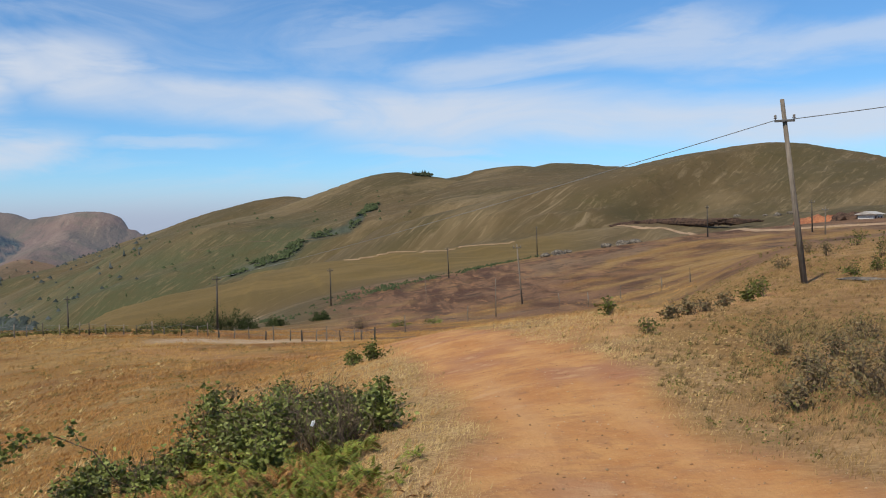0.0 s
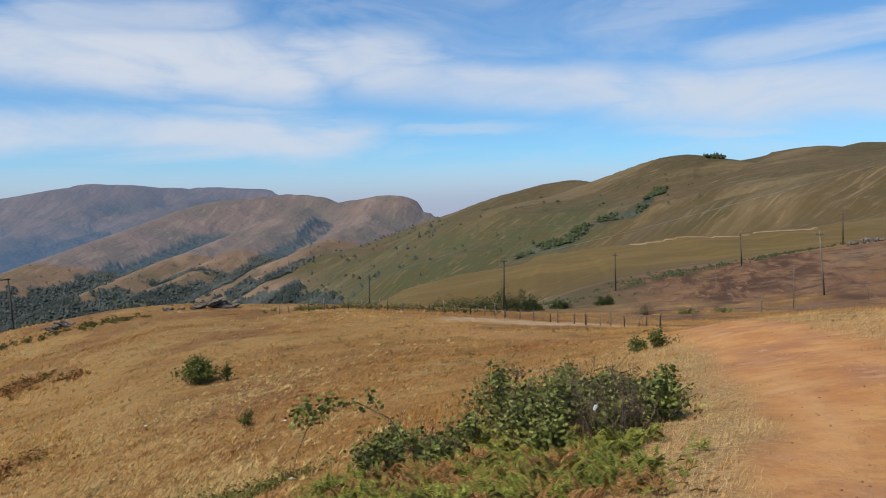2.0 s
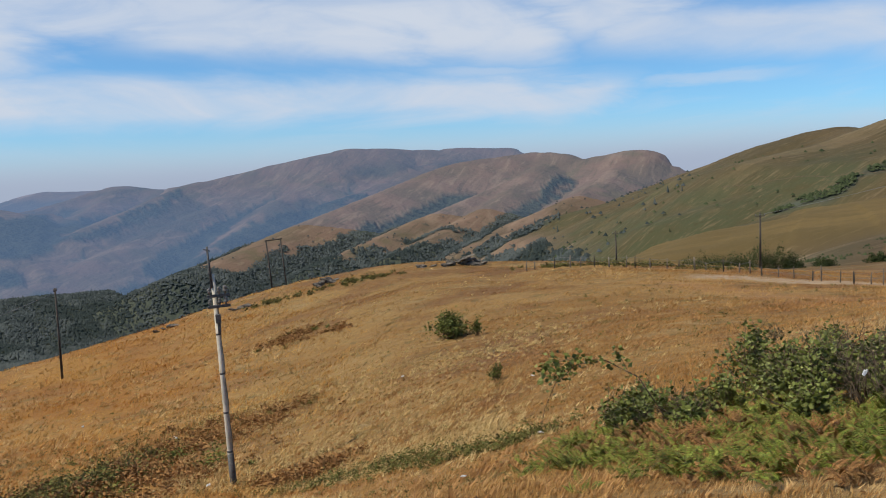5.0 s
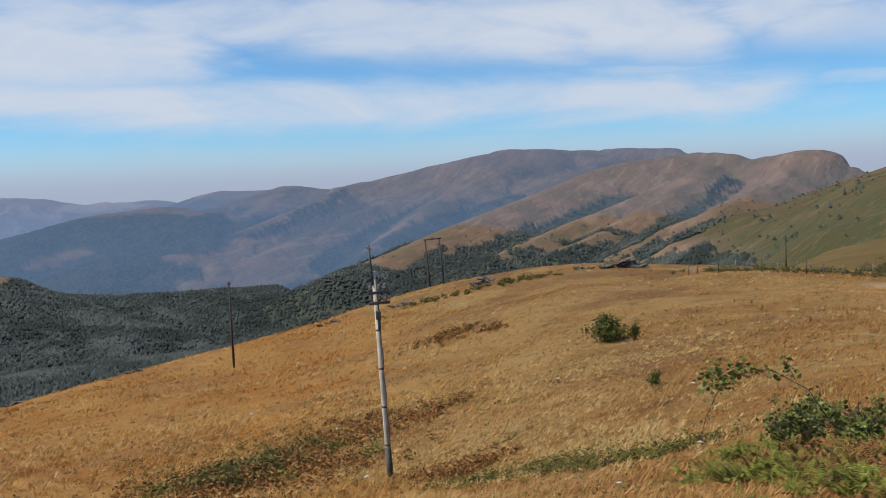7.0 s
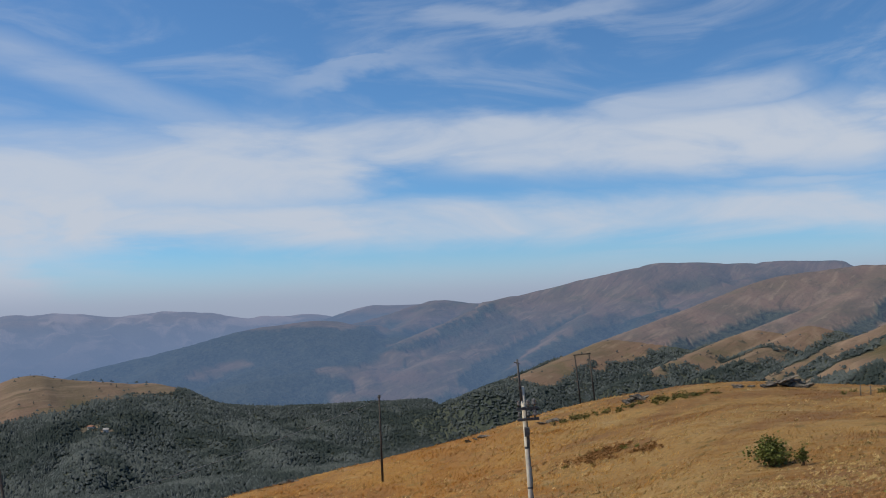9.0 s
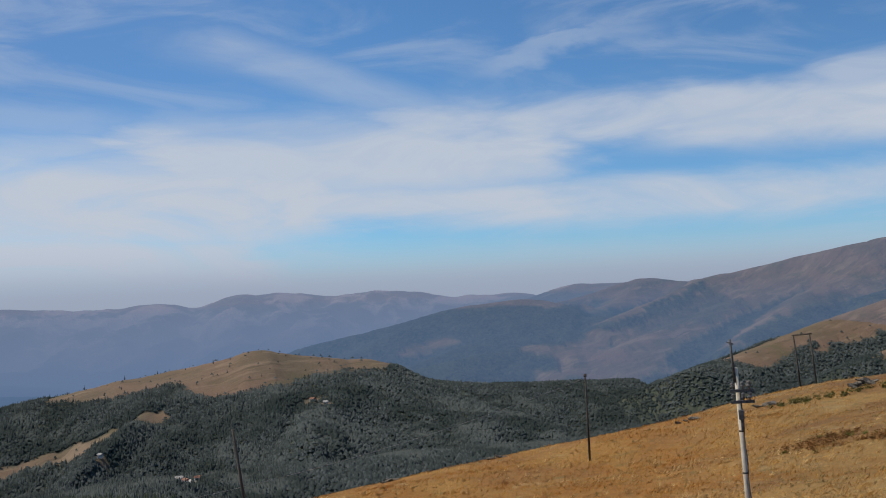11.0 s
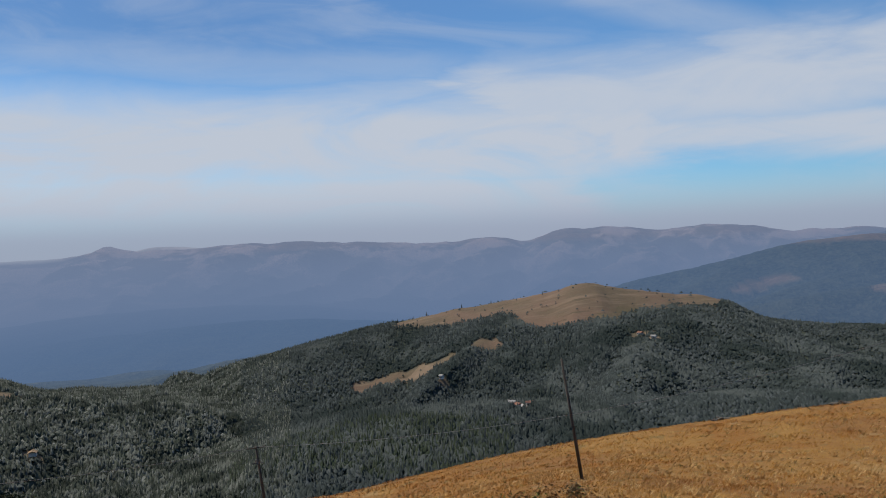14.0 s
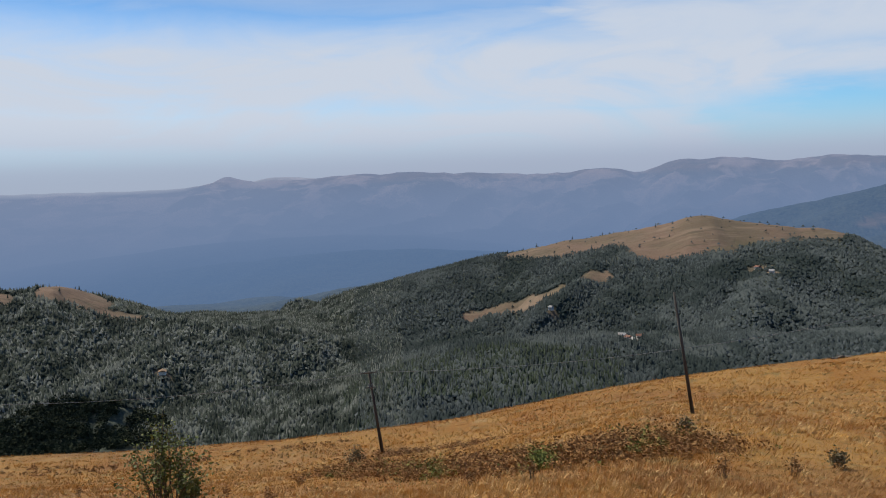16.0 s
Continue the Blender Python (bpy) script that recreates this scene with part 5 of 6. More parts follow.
shrub(99.3, 66, 2.4, 1.8, 24, 34, 0.16, MAT_DRY, "olive green bush beside leaning pole", 310)
shrub(78.4, 44, 1.3, 1.0, 16, 30, 0.12, MAT_DRY, "olive green bush in golden grass", 311)
shrub(69.5, 36, 1.3, 0.9, 14, 26, 0.12, MAT_DRY, "olive green bush in golden grass", 312)
for k, (az, r) in enumerate([(113.5, 42), (107.5, 45), (103, 48), (116, 55), (92, 33), (76, 30), (72, 32), (105, 38), (114.5, 36), (88, 32)]):
    shrub(az, r, 0.8, 0.8, 8, 16, 0.11, MAT_RUST, "dead brown weed standing in golden grass", 320 + k, "dead weeds on the slope", 0.2, "weed")
for k, (az, r) in enumerate([(58.8, 37), (57.6, 36), (56.6, 37.5), (56, 34.5), (57.4, 33.2), (55.2, 35.5), (54.4, 37.5), (53.6, 39), (55, 40), (53.2, 36), (59.2, 34.5), (52.4, 41)]):
    shrub(az, r, 2.0, 0.75, 22, 26, 0.1, MAT_LOWFERN if k % 3 else MAT_RUST, "low tangled green and brown weed bush" if k % 3 else "low rust-brown dead bracken bush", 360 + k, "weed bushes by the concrete pole", 0.1, "weed_bush")
BANK = "olive scrub on the roadside bank"
for k, (az, r, w, h, dry) in enumerate([
        (-12.6, 21, 0.7, 0.5, 0), (-10.3, 27, 0.9, 0.6, 0), (-19.3, 33, 1.3, 0.8, 0), (-18.6, 31, 0.8, 0.5, 0), (-24.4, 40, 1.4, 0.6, 0), (-25.5, 42, 1.4, 0.7, 0),
        (-16, 27, 1.0, 0.45, 1), (-15, 26, 1.0, 0.45, 1), (-17.3, 29, 1.0, 0.5, 1), (-14, 24.5, 0.8, 0.4, 1), (-22.5, 13.2, 1.2, 0.5, 1), (-24.5, 14.5, 1.3, 0.55, 1),
        (-21.8, 15, 1.0, 0.45, 1), (-23.6, 17, 1.2, 0.5, 1), (-25.5, 12.5, 1.2, 0.5, 1), (-20.4, 17.5, 0.9, 0.35, 1), (-24.8, 19.5, 1.2, 0.5, 1), (-26.5, 15.5, 1.4, 0.6, 1),
        (-21.2, 11.8, 0.8, 0.35, 1), (-25.8, 50, 2.2, 1.2, 0), (-23, 54, 1.6, 0.9, 1), (-22, 60, 1.8, 1.0, 1), (-24.5, 62, 2.0, 1.2, 0), (-20.5, 50, 1.4, 0.7, 1)]):
    shrub(az, r, w, h, 16, 18, 0.06 if r < 22 else 0.1, MAT_DRY if dry else MAT_SHRUB, "dry grey-brown scrub on dusty bank" if dry else "dusty green scrub on dry bank", 340 + k, BANK, 0.25)

bracken_patch([(100, 58), (97, 50), (93, 44), (89, 40), (85, 38), (82, 38.5), (79, 40)], 3.0, 2300, 0.75, MAT_FROND, "dense patch of rust-brown bracken in golden grass", 401, 0.135)
bracken_patch([(98, 84), (95, 80), (91, 78)], 2.5, 200, 0.5, MAT_RUST, "thin band of brown bracken on slope", 402)
bracken_patch([(119, 90), (112, 92), (106, 94), (101, 96)], 3.0, 130, 0.35, MAT_RUST, "brown weeds along the brow of slope", 403)
bracken_patch([(58, 33), (55.5, 36), (53, 39), (51.5, 42)], 5.0, 760, 0.5, MAT_FROND, "patch of mixed green and brown bracken", 404, 0.13)
bracken_patch([(58.6, 37), (57, 36), (55, 36.5), (53.4, 39)], 2.6, 330, 0.55, MAT_LOWFERN, "bright green bracken in brown patch", 405, 0.13)
bracken_patch([(50.5, 47), (47, 45), (44, 44), (42, 43)], 2.6, 130, 0.35, MAT_FROND, "rust-brown bracken band across golden slope", 406, 0.13)
bracken_patch([(45.4, 26.6), (44, 27.4), (42.6, 27.6), (41.4, 26.4)], 1.2, 190, 0.42, MAT_FROND, "dark brown bracken clump on slope", 407, 0.11)
bracken_patch([(45, 26), (41, 23), (37, 20.6), (33.8, 18.8), (30, 18.0), (27.5, 17.6)], 0.9, 360, 0.24, MAT_LOWFERN, "low green ferns along the footpath", 408, 0.06)
bracken_patch([(44.6, 71), (42.9, 70.5), (40.4, 66)], 1.8, 150, 0.36, MAT_FROND, "brown bracken patch on golden slope", 409, 0.16)
bracken_patch([(45.5, 97), (43.8, 96), (40.2, 95), (38.6, 95), (36.6, 93)], 1.8, 80, 0.5, MAT_OLIVE, "olive bracken along the brow", 410, 0.2)
bracken_patch([(28, 88), (24, 86), (20, 84), (16, 79)], 2.5, 200, 0.45, MAT_OLIVE, "olive weeds along the fence line", 411, 0.18)


def weeds(count, area, low, high, leaf, mat, label, seed, gather=0.15):
    """Small tufts of weeds, gathered in loose colonies in the grass."""
    rs = np.random.RandomState(seed)
    az, r = rs.uniform(area[0], area[1], count), area[2] + (area[3] - area[2]) * rs.uniform(0, 1, count) ** 1.1
    x, y = polar(az, r)
    z = ground_height(x, y)
    s = surfaces(x, y, z)
    keep = (fbm(x, y, 9, 4, seed) + 0.35 * rs.normal(size=count) > gather) & (s["road"] < 0.3)
    x, y, z, r = x[keep], y[keep], z[keep], r[keep]
    n, k = len(x), 16
    h = low + (high - low) * rs.uniform(0, 1, n) ** 2
    d = rs.normal(size=(n, k, 3)) * (0.45, 0.45, 0.5)
    d[..., 2] = np.abs(d[..., 2])
    pts = np.stack([x, y, z], 1)[:, None] + d * h[:, None, None]
    size = np.repeat(leaf * (0.6 + r / 45), k)
    co, f = leaves(pts.reshape(-1, 3), size, rs, 0.9)
    tagged(mesh_object("weeds", co, f, mat), label, "weeds", kind="stuff")


MAT_WEED = leafy("olive_weed", [(0.09, 0.085, 0.024), (0.18, 0.16, 0.045), (0.14, 0.095, 0.034), (0.23, 0.21, 0.06)], 0.85, 0.1)
weeds(420, (40, 122, 14, 80), 0.12, 0.36, 0.05, MAT_WEED, "low olive weeds scattered in golden grass", 421)
weeds(800, (8, 42, 10, 60), 0.08, 0.24, 0.04, MAT_WEED, "low olive weeds scattered in brown grass", 422)
weeds(900, (-30, -6, 9, 80), 0.08, 0.3, 0.045, MAT_WEED, "low dusty scrub over the roadside bank", 423, -0.05)
weeds(500, (-30, -17.5, 9.5, 24), 0.10, 0.40, 0.036, MAT_SHRUB, "dark green scrub among dry scrub on bank", 426, 0.1)
weeds(900, (46, 64, 27, 52), 0.15, 0.45, 0.05, MAT_WEED, "olive weeds among bracken on the slope", 427, -0.1)
weeds(300, (44, 122, 14, 60), 0.12, 0.36, 0.04, MAT_RUST, "dead brown weeds scattered in golden grass", 424, 0.1)

# -- hedge below the field --
for k, (az, r, w, h) in enumerate([(18.3, 122, 3.6, 1.7), (17.2, 120, 4.2, 2.0), (16.1, 121, 4.0, 2.0), (15.3, 122, 3.0, 1.6), (14.2, 118, 3.4, 2.4), (13.2, 119, 3.8, 2.2), (12.4, 121, 2.6, 1.6), (10.6, 126, 2.4, 1.0), (7.8, 128, 2.4, 1.0)]):
    bush(az, r, w * 1.1, h * 1.35, 2600, 0.16, MAT_HEDGE, "dense dark green hedge bush below the field", 500 + k, "hedge bushes below the field", "hedge_bush")
shrub(5.4, 96, 3.6, 1.5, 60, 6, 0.12, MAT_DRY, "grey leafless thorn bush beyond the road", 520, bare=0.6, name="dry_shrub")
bush(2.9, 98, 2.2, 0.8, 220, 0.2, MAT_LEAF, "low green weeds beside burnt field", 521, "green weeds by the burnt field")
bush(0.7, 96, 2.0, 0.7, 200, 0.2, MAT_LEAF, "low green weeds beside burnt field", 522, "green weeds by the burnt field")


# -- grass --
def grass_material(name, gold, lift):
    m, n, bsdf = material(name, 0.8)
    p = place(n)
    rnd = n.tree.nodes.new("ShaderNodeNewGeometry").outputs["Random Per Island"]
    n.link(field_tone(n, p, rnd, gold, lift), bsdf.inputs["Base Color"])
    return m


MAT_GRASS = grass_material("dry_grass", 0.0, (1.34, 1.27, 1.17))
MAT_GOLD = grass_material("golden_grass", 1.0, (1.75, 2.0, 2.5))
MAT_GOLD_FAR = grass_material("far_golden_grass", 1.0, (1.85, 1.9, 1.85))


def strawy(name, dark, light, old):
    """Dry blades from one tone to another, browner in patches."""
    m, n, bsdf = material(name, 0.75)
    rnd = n.tree.nodes.new("ShaderNodeNewGeometry").outputs["Random Per Island"]
    col = n.mix(rnd, dark, light)
    n.link(n.mix(n.ramp(n.noise(place(n), 0.7, 4, 0.6), 0.48, 0.66, 0.0, 0.6), col, old), bsdf.inputs["Base Color"])
    return m


MAT_BANK = strawy("bank_grass", (0.20, 0.118, 0.045), (0.40, 0.255, 0.105), (0.13, 0.085, 0.032))
MAT_VERGE = strawy("verge_straw", (0.36, 0.225, 0.088), (0.62, 0.45, 0.21), (0.25, 0.15, 0.06))
MAT_SCRUB = strawy("dry_scrub", (0.10, 0.068, 0.027), (0.30, 0.20, 0.085), (0.085, 0.062, 0.024))
MAT_PALE = strawy("pale_straw", (0.46, 0.31, 0.12), (0.74, 0.54, 0.25), (0.38, 0.24, 0.09))
MAT_RED = strawy("rusty_grass", (0.37, 0.19, 0.066), (0.60, 0.345, 0.135), (0.29, 0.15, 0.052))
MAT_GOLDEN = strawy("golden_straw", (0.50, 0.30, 0.11), (0.88, 0.62, 0.29), (0.38, 0.21, 0.075))


def grass(count, az0, az1, r0, r1, low, high, label, seed, power=1.0, mat=None):
    """Tussocks of bent blades strewn over a stretch of the hillside, thinner farther out."""
    rs = np.random.RandomState(seed)
    each = 8
    az = rs.uniform(az0, az1, count * 3 // each)
    r = r0 + (r1 - r0) * rs.uniform(0, 1, len(az)) ** power
    az, r = az + rs.normal(0, 2.2, len(az)), np.maximum(r * (1 + 0.13 * rs.normal(size=len(az))), 0.85 * r0)
    x, y = polar(az, r)
    s = surfaces(x, y, ground_height(x, y))
    keep = (rs.uniform(0, 1, len(az)) > np.maximum(np.maximum(s["road"] * 1.15, s["pale"]), s["burnt"] * 0.9)) & (s["wood"] < 0.5)
    x, y, r = x[keep], y[keep], r[keep]
    tall = low + (high - low) * step(fbm(x, y, 5, 4, 91) + 0.45 * rs.normal(size=len(x)), -0.7, 1.1)
    wind = rs.normal(0, 0.35, (2, len(x))) + np.array([[0.45], [0.15]])
    x, y, r, tall, wx, wy = (np.repeat(v, each) for v in (x, y, r, tall, wind[0], wind[1]))
    n = len(x)
    spread = 0.05 + 0.0035 * r
    x, y = x + rs.normal(0, 1, n) * spread, y + rs.normal(0, 1, n) * spread
    z = ground_height(x, y)
    a = rs.uniform(0, 2 * math.pi, n)
    h = tall * rs.uniform(0.5, 1.2, n)
    w = (0.0035 + 0.0003 * r) * rs.uniform(0.7, 1.4, n)
    lx, ly = wx + rs.normal(0, 0.4, n), wy + rs.normal(0, 0.4, n)
    co = np.empty((n, 3, 3))
    co[:, 0] = np.stack([x + np.cos(a) * w, y + np.sin(a) * w, z - 0.02], 1)
    co[:, 1] = np.stack([x - np.cos(a) * w, y - np.sin(a) * w, z - 0.02], 1)
    co[:, 2] = np.stack([x + lx * h, y + ly * h, z + h], 1)
    tagged(mesh_object("grass", co.reshape(-1, 3), np.arange(n * 3).reshape(-1, 3), mat or MAT_GRASS), label, "grass", kind="stuff")


def tussocks(count, area, low, high, mat, label, seed, line=None, width=5.0, thin=0.0, blades=18):
    """Separate tufts of dry grass that fan out and lean with the wind, gathered in drifts or along a line."""
    rs = np.random.RandomState(seed)
    az0, az1, r0, r1 = area
    az = rs.uniform(az0, az1, count) + rs.normal(0, 0.06 * (az1 - az0), count)
    r = (r0 + (r1 - r0) * rs.uniform(0, 1, count) ** 0.9) * np.exp(rs.normal(0, 0.07, count))
    x, y = polar(az, r)
    s = surfaces(x, y, ground_height(x, y))
    drift = fbm(0.5 * x + 0.3 * y, y - 0.4 * x, 7, 4, seed) + 0.35 * rs.normal(size=count)
    if line:
        drift = drift + 1.2 - off_line(x, y, line) / width
    keep = (drift > thin) & (np.maximum(np.maximum(s["road"], s["soil"]), s["pale"]) < 0.35)
    x, y, r = x[keep], y[keep], r[keep]
    tall = rs.uniform(low, high, len(x)) * (0.7 + 0.5 * rs.uniform(0, 1, len(x)))
    z0 = ground_height(x, y) - 0.02
    n = len(x)
    a = rs.uniform(0, 2 * math.pi, (n, blades))
    out = np.abs(rs.normal(0, 1.0, (n, blades)))
    h = tall[:, None] * rs.uniform(0.55, 1.15, (n, blades)) / np.sqrt(1 + out**2)
    w = (0.004 + 0.00038 * r)[:, None] * rs.uniform(0.7, 1.3, (n, blades))
    bx, by = x[:, None] + np.cos(a) * 0.12 * tall[:, None], y[:, None] + np.sin(a) * 0.12 * tall[:, None]
    b = a + rs.uniform(-1, 1, (n, blades))
    z = np.broadcast_to(z0[:, None], bx.shape)
    co = np.empty((n, blades, 3, 3))
    co[..., 0, :] = np.stack([bx + np.sin(b) * w, by - np.cos(b) * w, z], -1)
    co[..., 1, :] = np.stack([bx - np.sin(b) * w, by + np.cos(b) * w, z], -1)
    co[..., 2, :] = np.stack([bx + np.cos(a) * out * h + 0.6 * h, by + np.sin(a) * out * h + 0.25 * h, z + h], -1)
    m = n * blades
    tagged(mesh_object("grass_tussocks", co.reshape(-1, 3), np.arange(m * 3).reshape(-1, 3), mat), label, "grass", kind="stuff")


PALE_DRIFT = [(52, 58), (46, 50), (44.5, 47.6), (40.9, 44.7), (37.2, 43.4), (33.6, 40.4), (28, 42)]
PALE_LOWER = [(49, 33), (45, 33), (41, 31), (37, 28), (34, 24)]
tussocks(8000, (22, 60, 9, 75), 0.10, 0.26, MAT_PALE, "pale straw tussocks scattered over the field", 611, thin=0.35)
tussocks(9000, (26, 54, 34, 62), 0.08, 0.22, MAT_PALE, "drift of pale straw across the field", 612, PALE_DRIFT, 3.5, 0.5)
tussocks(9000, (30, 52, 18, 42), 0.10, 0.26, MAT_PALE, "tall pale straw on the lower field", 613, PALE_LOWER, 5.0, 0.5)
tussocks(9000, (6, 52, 8, 40), 0.06, 0.18, MAT_RED, "rust-red dry grass tufts over the field", 614, thin=0.05)
tussocks(15000, (46, 124, 12, 95), 0.18, 0.48, MAT_GOLDEN, "tall golden straw tufts on the slope", 615, thin=0.15, blades=14)
tussocks(2000, (46, 124, 14, 50), 0.12, 0.26, MAT_RED, "rust-brown grass tufts on the golden slope", 616, thin=0.35, blades=14)
tussocks(3500, (-18, 4, 9, 26), 0.03, 0.075, MAT_VERGE, "pale dry grass tufts on the bank", 617, thin=0.1)
tussocks(6000, (-30, -19, 9.5, 22), 0.06, 0.18, MAT_SCRUB, "dense dry grey-brown scrub on the bank", 625, thin=-0.15)
tussocks(5000, (-30, -6, 10, 60), 0.05, 0.14, MAT_SCRUB, "brown dry grass tufts on the bank", 618, thin=0.2)
grass(34000, -13, 9, 5, 30, 0.02, 0.08, "short trampled pale straw beside the road", 601, 1.0, MAT_VERGE)
grass(31159, -30, -11, 8, 60, 0.02, 0.10, "thin grey-brown dry grass on the bank", 607, 1.0, MAT_BANK)
grass(54000, 7, 44, 6, 36, 0.02, 0.10, "short reddish dry grass on the field", 605)
grass(54000, 46, 124, 9, 34, 0.06, 0.30, "knee-high golden dry grass on the slope", 602, 1.0, MAT_GOLD)
grass(60000, -4, 46, 28, 100, 0.04, 0.14, "short dry grass over the field", 606)
grass(60000, 42, 124, 32, 112, 0.06, 0.28, "golden dry grass over the hillside", 603, 0.9, MAT_GOLD_FAR)
grass(6560, -13, 0, 24, 90, 0.05, 0.16, "thin dry grass on the bank", 604)


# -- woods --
# crowns of the farther woods, distance haze put in as a blue-grey tint
MAT_HAZY_TREE = leafy("hazy_wood_crown", [(0.038, 0.046, 0.043), (0.053, 0.063, 0.060), (0.043, 0.052, 0.049), (0.065, 0.075, 0.072), (0.092, 0.102, 0.099)], 0.95, 0.05, ((0.027, 0.036, 0.032), (0.096, 0.107, 0.098)))


def crowns(name, count, area, tall, slim, label, seed, mat, scatter=None):
    """Low crowns of many trees, one uneven closed shape each."""
    rs = np.random.RandomState(seed)
    az0, az1, r0, r1 = area
    az = rs.uniform(az0, az1, count)
    r = r0 + (r1 - r0) * rs.uniform(0, 1, count) ** 0.85
    x, y = polar(az, r)
    z = ground_height(x, y)
    keep = scatter(x, y, z, az, r, rs)
    keep &= (z + tall - EYE) / r > hidden_below(az, r - 45)
    x, y, z, r = x[keep], y[keep], z[keep], r[keep]
    n = len(x)
    h = tall * rs.uniform(0.6, 1.3, n)
    conical = rs.uniform(0, 1, n) < slim
    h = np.where(conical, h, 0.62 * h)
    w = h * np.where(conical, rs.uniform(0.13, 0.21, n), rs.uniform(0.42, 0.65, n))
    a = rs.uniform(0, math.pi, n)[:, None] + np.arange(4) * math.pi / 2
    rad = w[:, None] * rs.uniform(0.65, 1.35, (n, 4))
    belly = np.where(conical, 0.10, 0.40)[:, None] + rs.uniform(-0.1, 0.1, (n, 4))
    co = np.empty((n, 5, 3))
    co[:, :4] = np.stack([x[:, None] + np.cos(a) * rad, y[:, None] + np.sin(a) * rad, z[:, None] + h[:, None] * belly], -1)
    co[:, 4] = np.stack([x + rs.normal(0, 0.15, n) * w, y + rs.normal(0, 0.15, n) * w, z + h], 1)
    f = np.array([(0, 1, 4), (1, 2, 4), (2, 3, 4), (3, 0, 4)])
    faces = (f[None] + np.arange(n)[:, None, None] * 5).reshape(-1, 3)
    tagged(mesh_object(name, co.reshape(-1, 3), faces, mat), label, "trees", kind="stuff")


def grove(count, label, seed):
    """Broad round trees far below: lumpy crowns of leaf clumps that stand close together."""
    rs = np.random.RandomState(seed)
    az, r = rs.uniform(111, 124, count), rs.uniform(630, 725, count)
    x, y = polar(az, r)
    z = ground_height(x, y)
    each = 170
    wide, tall = rs.uniform(3.0, 5.6, count), rs.uniform(5.0, 8.5, count)
    d = rs.normal(size=(count, each, 3))
    d[..., 2] = np.abs(d[..., 2])
    d /= np.linalg.norm(d, axis=2)[..., None]
    lumpy = 1 + 0.25 * np.sin(4 * np.arctan2(d[..., 1], d[..., 0]) + np.arange(count)[:, None]) * (1 - d[..., 2]) + 0.1 * rs.normal(size=(count, each))
    pts = np.stack([x, y, z + 0.3 * tall], 1)[:, None] + d * lumpy[..., None] * np.stack([wide, wide, 0.7 * tall], 1)[:, None]
    co, f = leaves(pts.reshape(-1, 3), 1.7, rs, 0.6)
    tagged(mesh_object("grove", co, f, MAT_GROVE), label, "trees", kind="stuff")


HIDE_AZ, HIDE_R = np.arange(-30, 126, 1.0), np.arange(30, 1941, 15.0)
_A, _R = np.meshgrid(HIDE_AZ, HIDE_R, indexing="ij")
HIDE = np.maximum.accumulate((ground_height(*polar(_A, _R), small=False) - EYE) / _R, axis=1)


def hidden_below(az, r):
    """The slope under which nearer hills hide a place."""
    i = np.clip(np.round((az - HIDE_AZ[0])).astype(int), 0, len(HIDE_AZ) - 1)
    j = np.clip(((r - HIDE_R[0]) / 15).astype(int), 0, len(HIDE_R) - 1)
    return HIDE[i, j] - 0.002


def in_woods(x, y, z, az, r, rs):
    return (surfaces(x, y, z)["wood"] + 0.25 * rs.normal(size=len(x)) > 0.62) & ((az > 32) | (r > 540))


def at_wood_edge(x, y, z, az, r, rs):
    near = fbm(x, y, 30, 3, 95) + 0.5 * fbm(x, y, 180, 3, 96)
    return (surfaces(x, y, z)["wood"] < 0.6) & (near > 0.8) & (rs.uniform(0, 1, len(x)) < 0.25) & ((z < 15) | (az > 55))


def in_clumps(x, y, z, az, r, rs):
    return in_woods(x, y, z, az, r, rs) & (fbm(x, y, 14, 3, 94) > -0.05)


def on_peak(x, y, z, az, r, rs):
    px, py = polar(1.2, 858)
    return np.hypot((x - px) / 10, (y - py) / 7) < 1 + 0.25 * fbm(x, y, 6, 2, 88)


def pale_woods(x, y, z, az, r, rs):
    return in_woods(x, y, z, az, r, rs) & ((az < 111.5 + 2 * fbm(x, y, 40, 3, 99)) | (r > 725))


def pine_slope(x, y, z, az, r, rs):
    return in_woods(x, y, z, az, r, rs) & (fbm(x, y, 160, 3, 98) > 0.0)


def along_scrub(x, y, z, az, r, rs):
    return off_line(x, y, [(10.5, 142), (7, 158), (3, 172), (-1, 186), (-4, 204)]) + 3 * rs.normal(size=len(x)) - 7 * fbm(x, y, 8, 3, 87) < 0.5


MAT_PINE = leafy("pine_crown", [(0.030, 0.042, 0.018), (0.055, 0.070, 0.030), (0.042, 0.055, 0.024), (0.080, 0.095, 0.042)], 0.9, 0.1)
MAT_DARKPINE = leafy("dark_pine", [(0.022, 0.032, 0.021), (0.044, 0.057, 0.037), (0.032, 0.043, 0.027), (0.072, 0.085, 0.056)], 0.9, 0.1)
MAT_GROVE = leafy("grove_crown", [(0.022, 0.027, 0.016), (0.042, 0.048, 0.028), (0.030, 0.036, 0.020), (0.065, 0.070, 0.044)], 0.95, 0.05)
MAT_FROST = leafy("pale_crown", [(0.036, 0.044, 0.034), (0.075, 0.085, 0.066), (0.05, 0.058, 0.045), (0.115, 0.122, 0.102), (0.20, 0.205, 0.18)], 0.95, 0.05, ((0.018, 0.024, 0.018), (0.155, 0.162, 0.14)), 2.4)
crowns("forest", 200000, (18, 78, 230, 1390), 5.6, 0.05, "dense dark green forest with rounded crowns", 701, MAT_HAZY_TREE, in_woods)
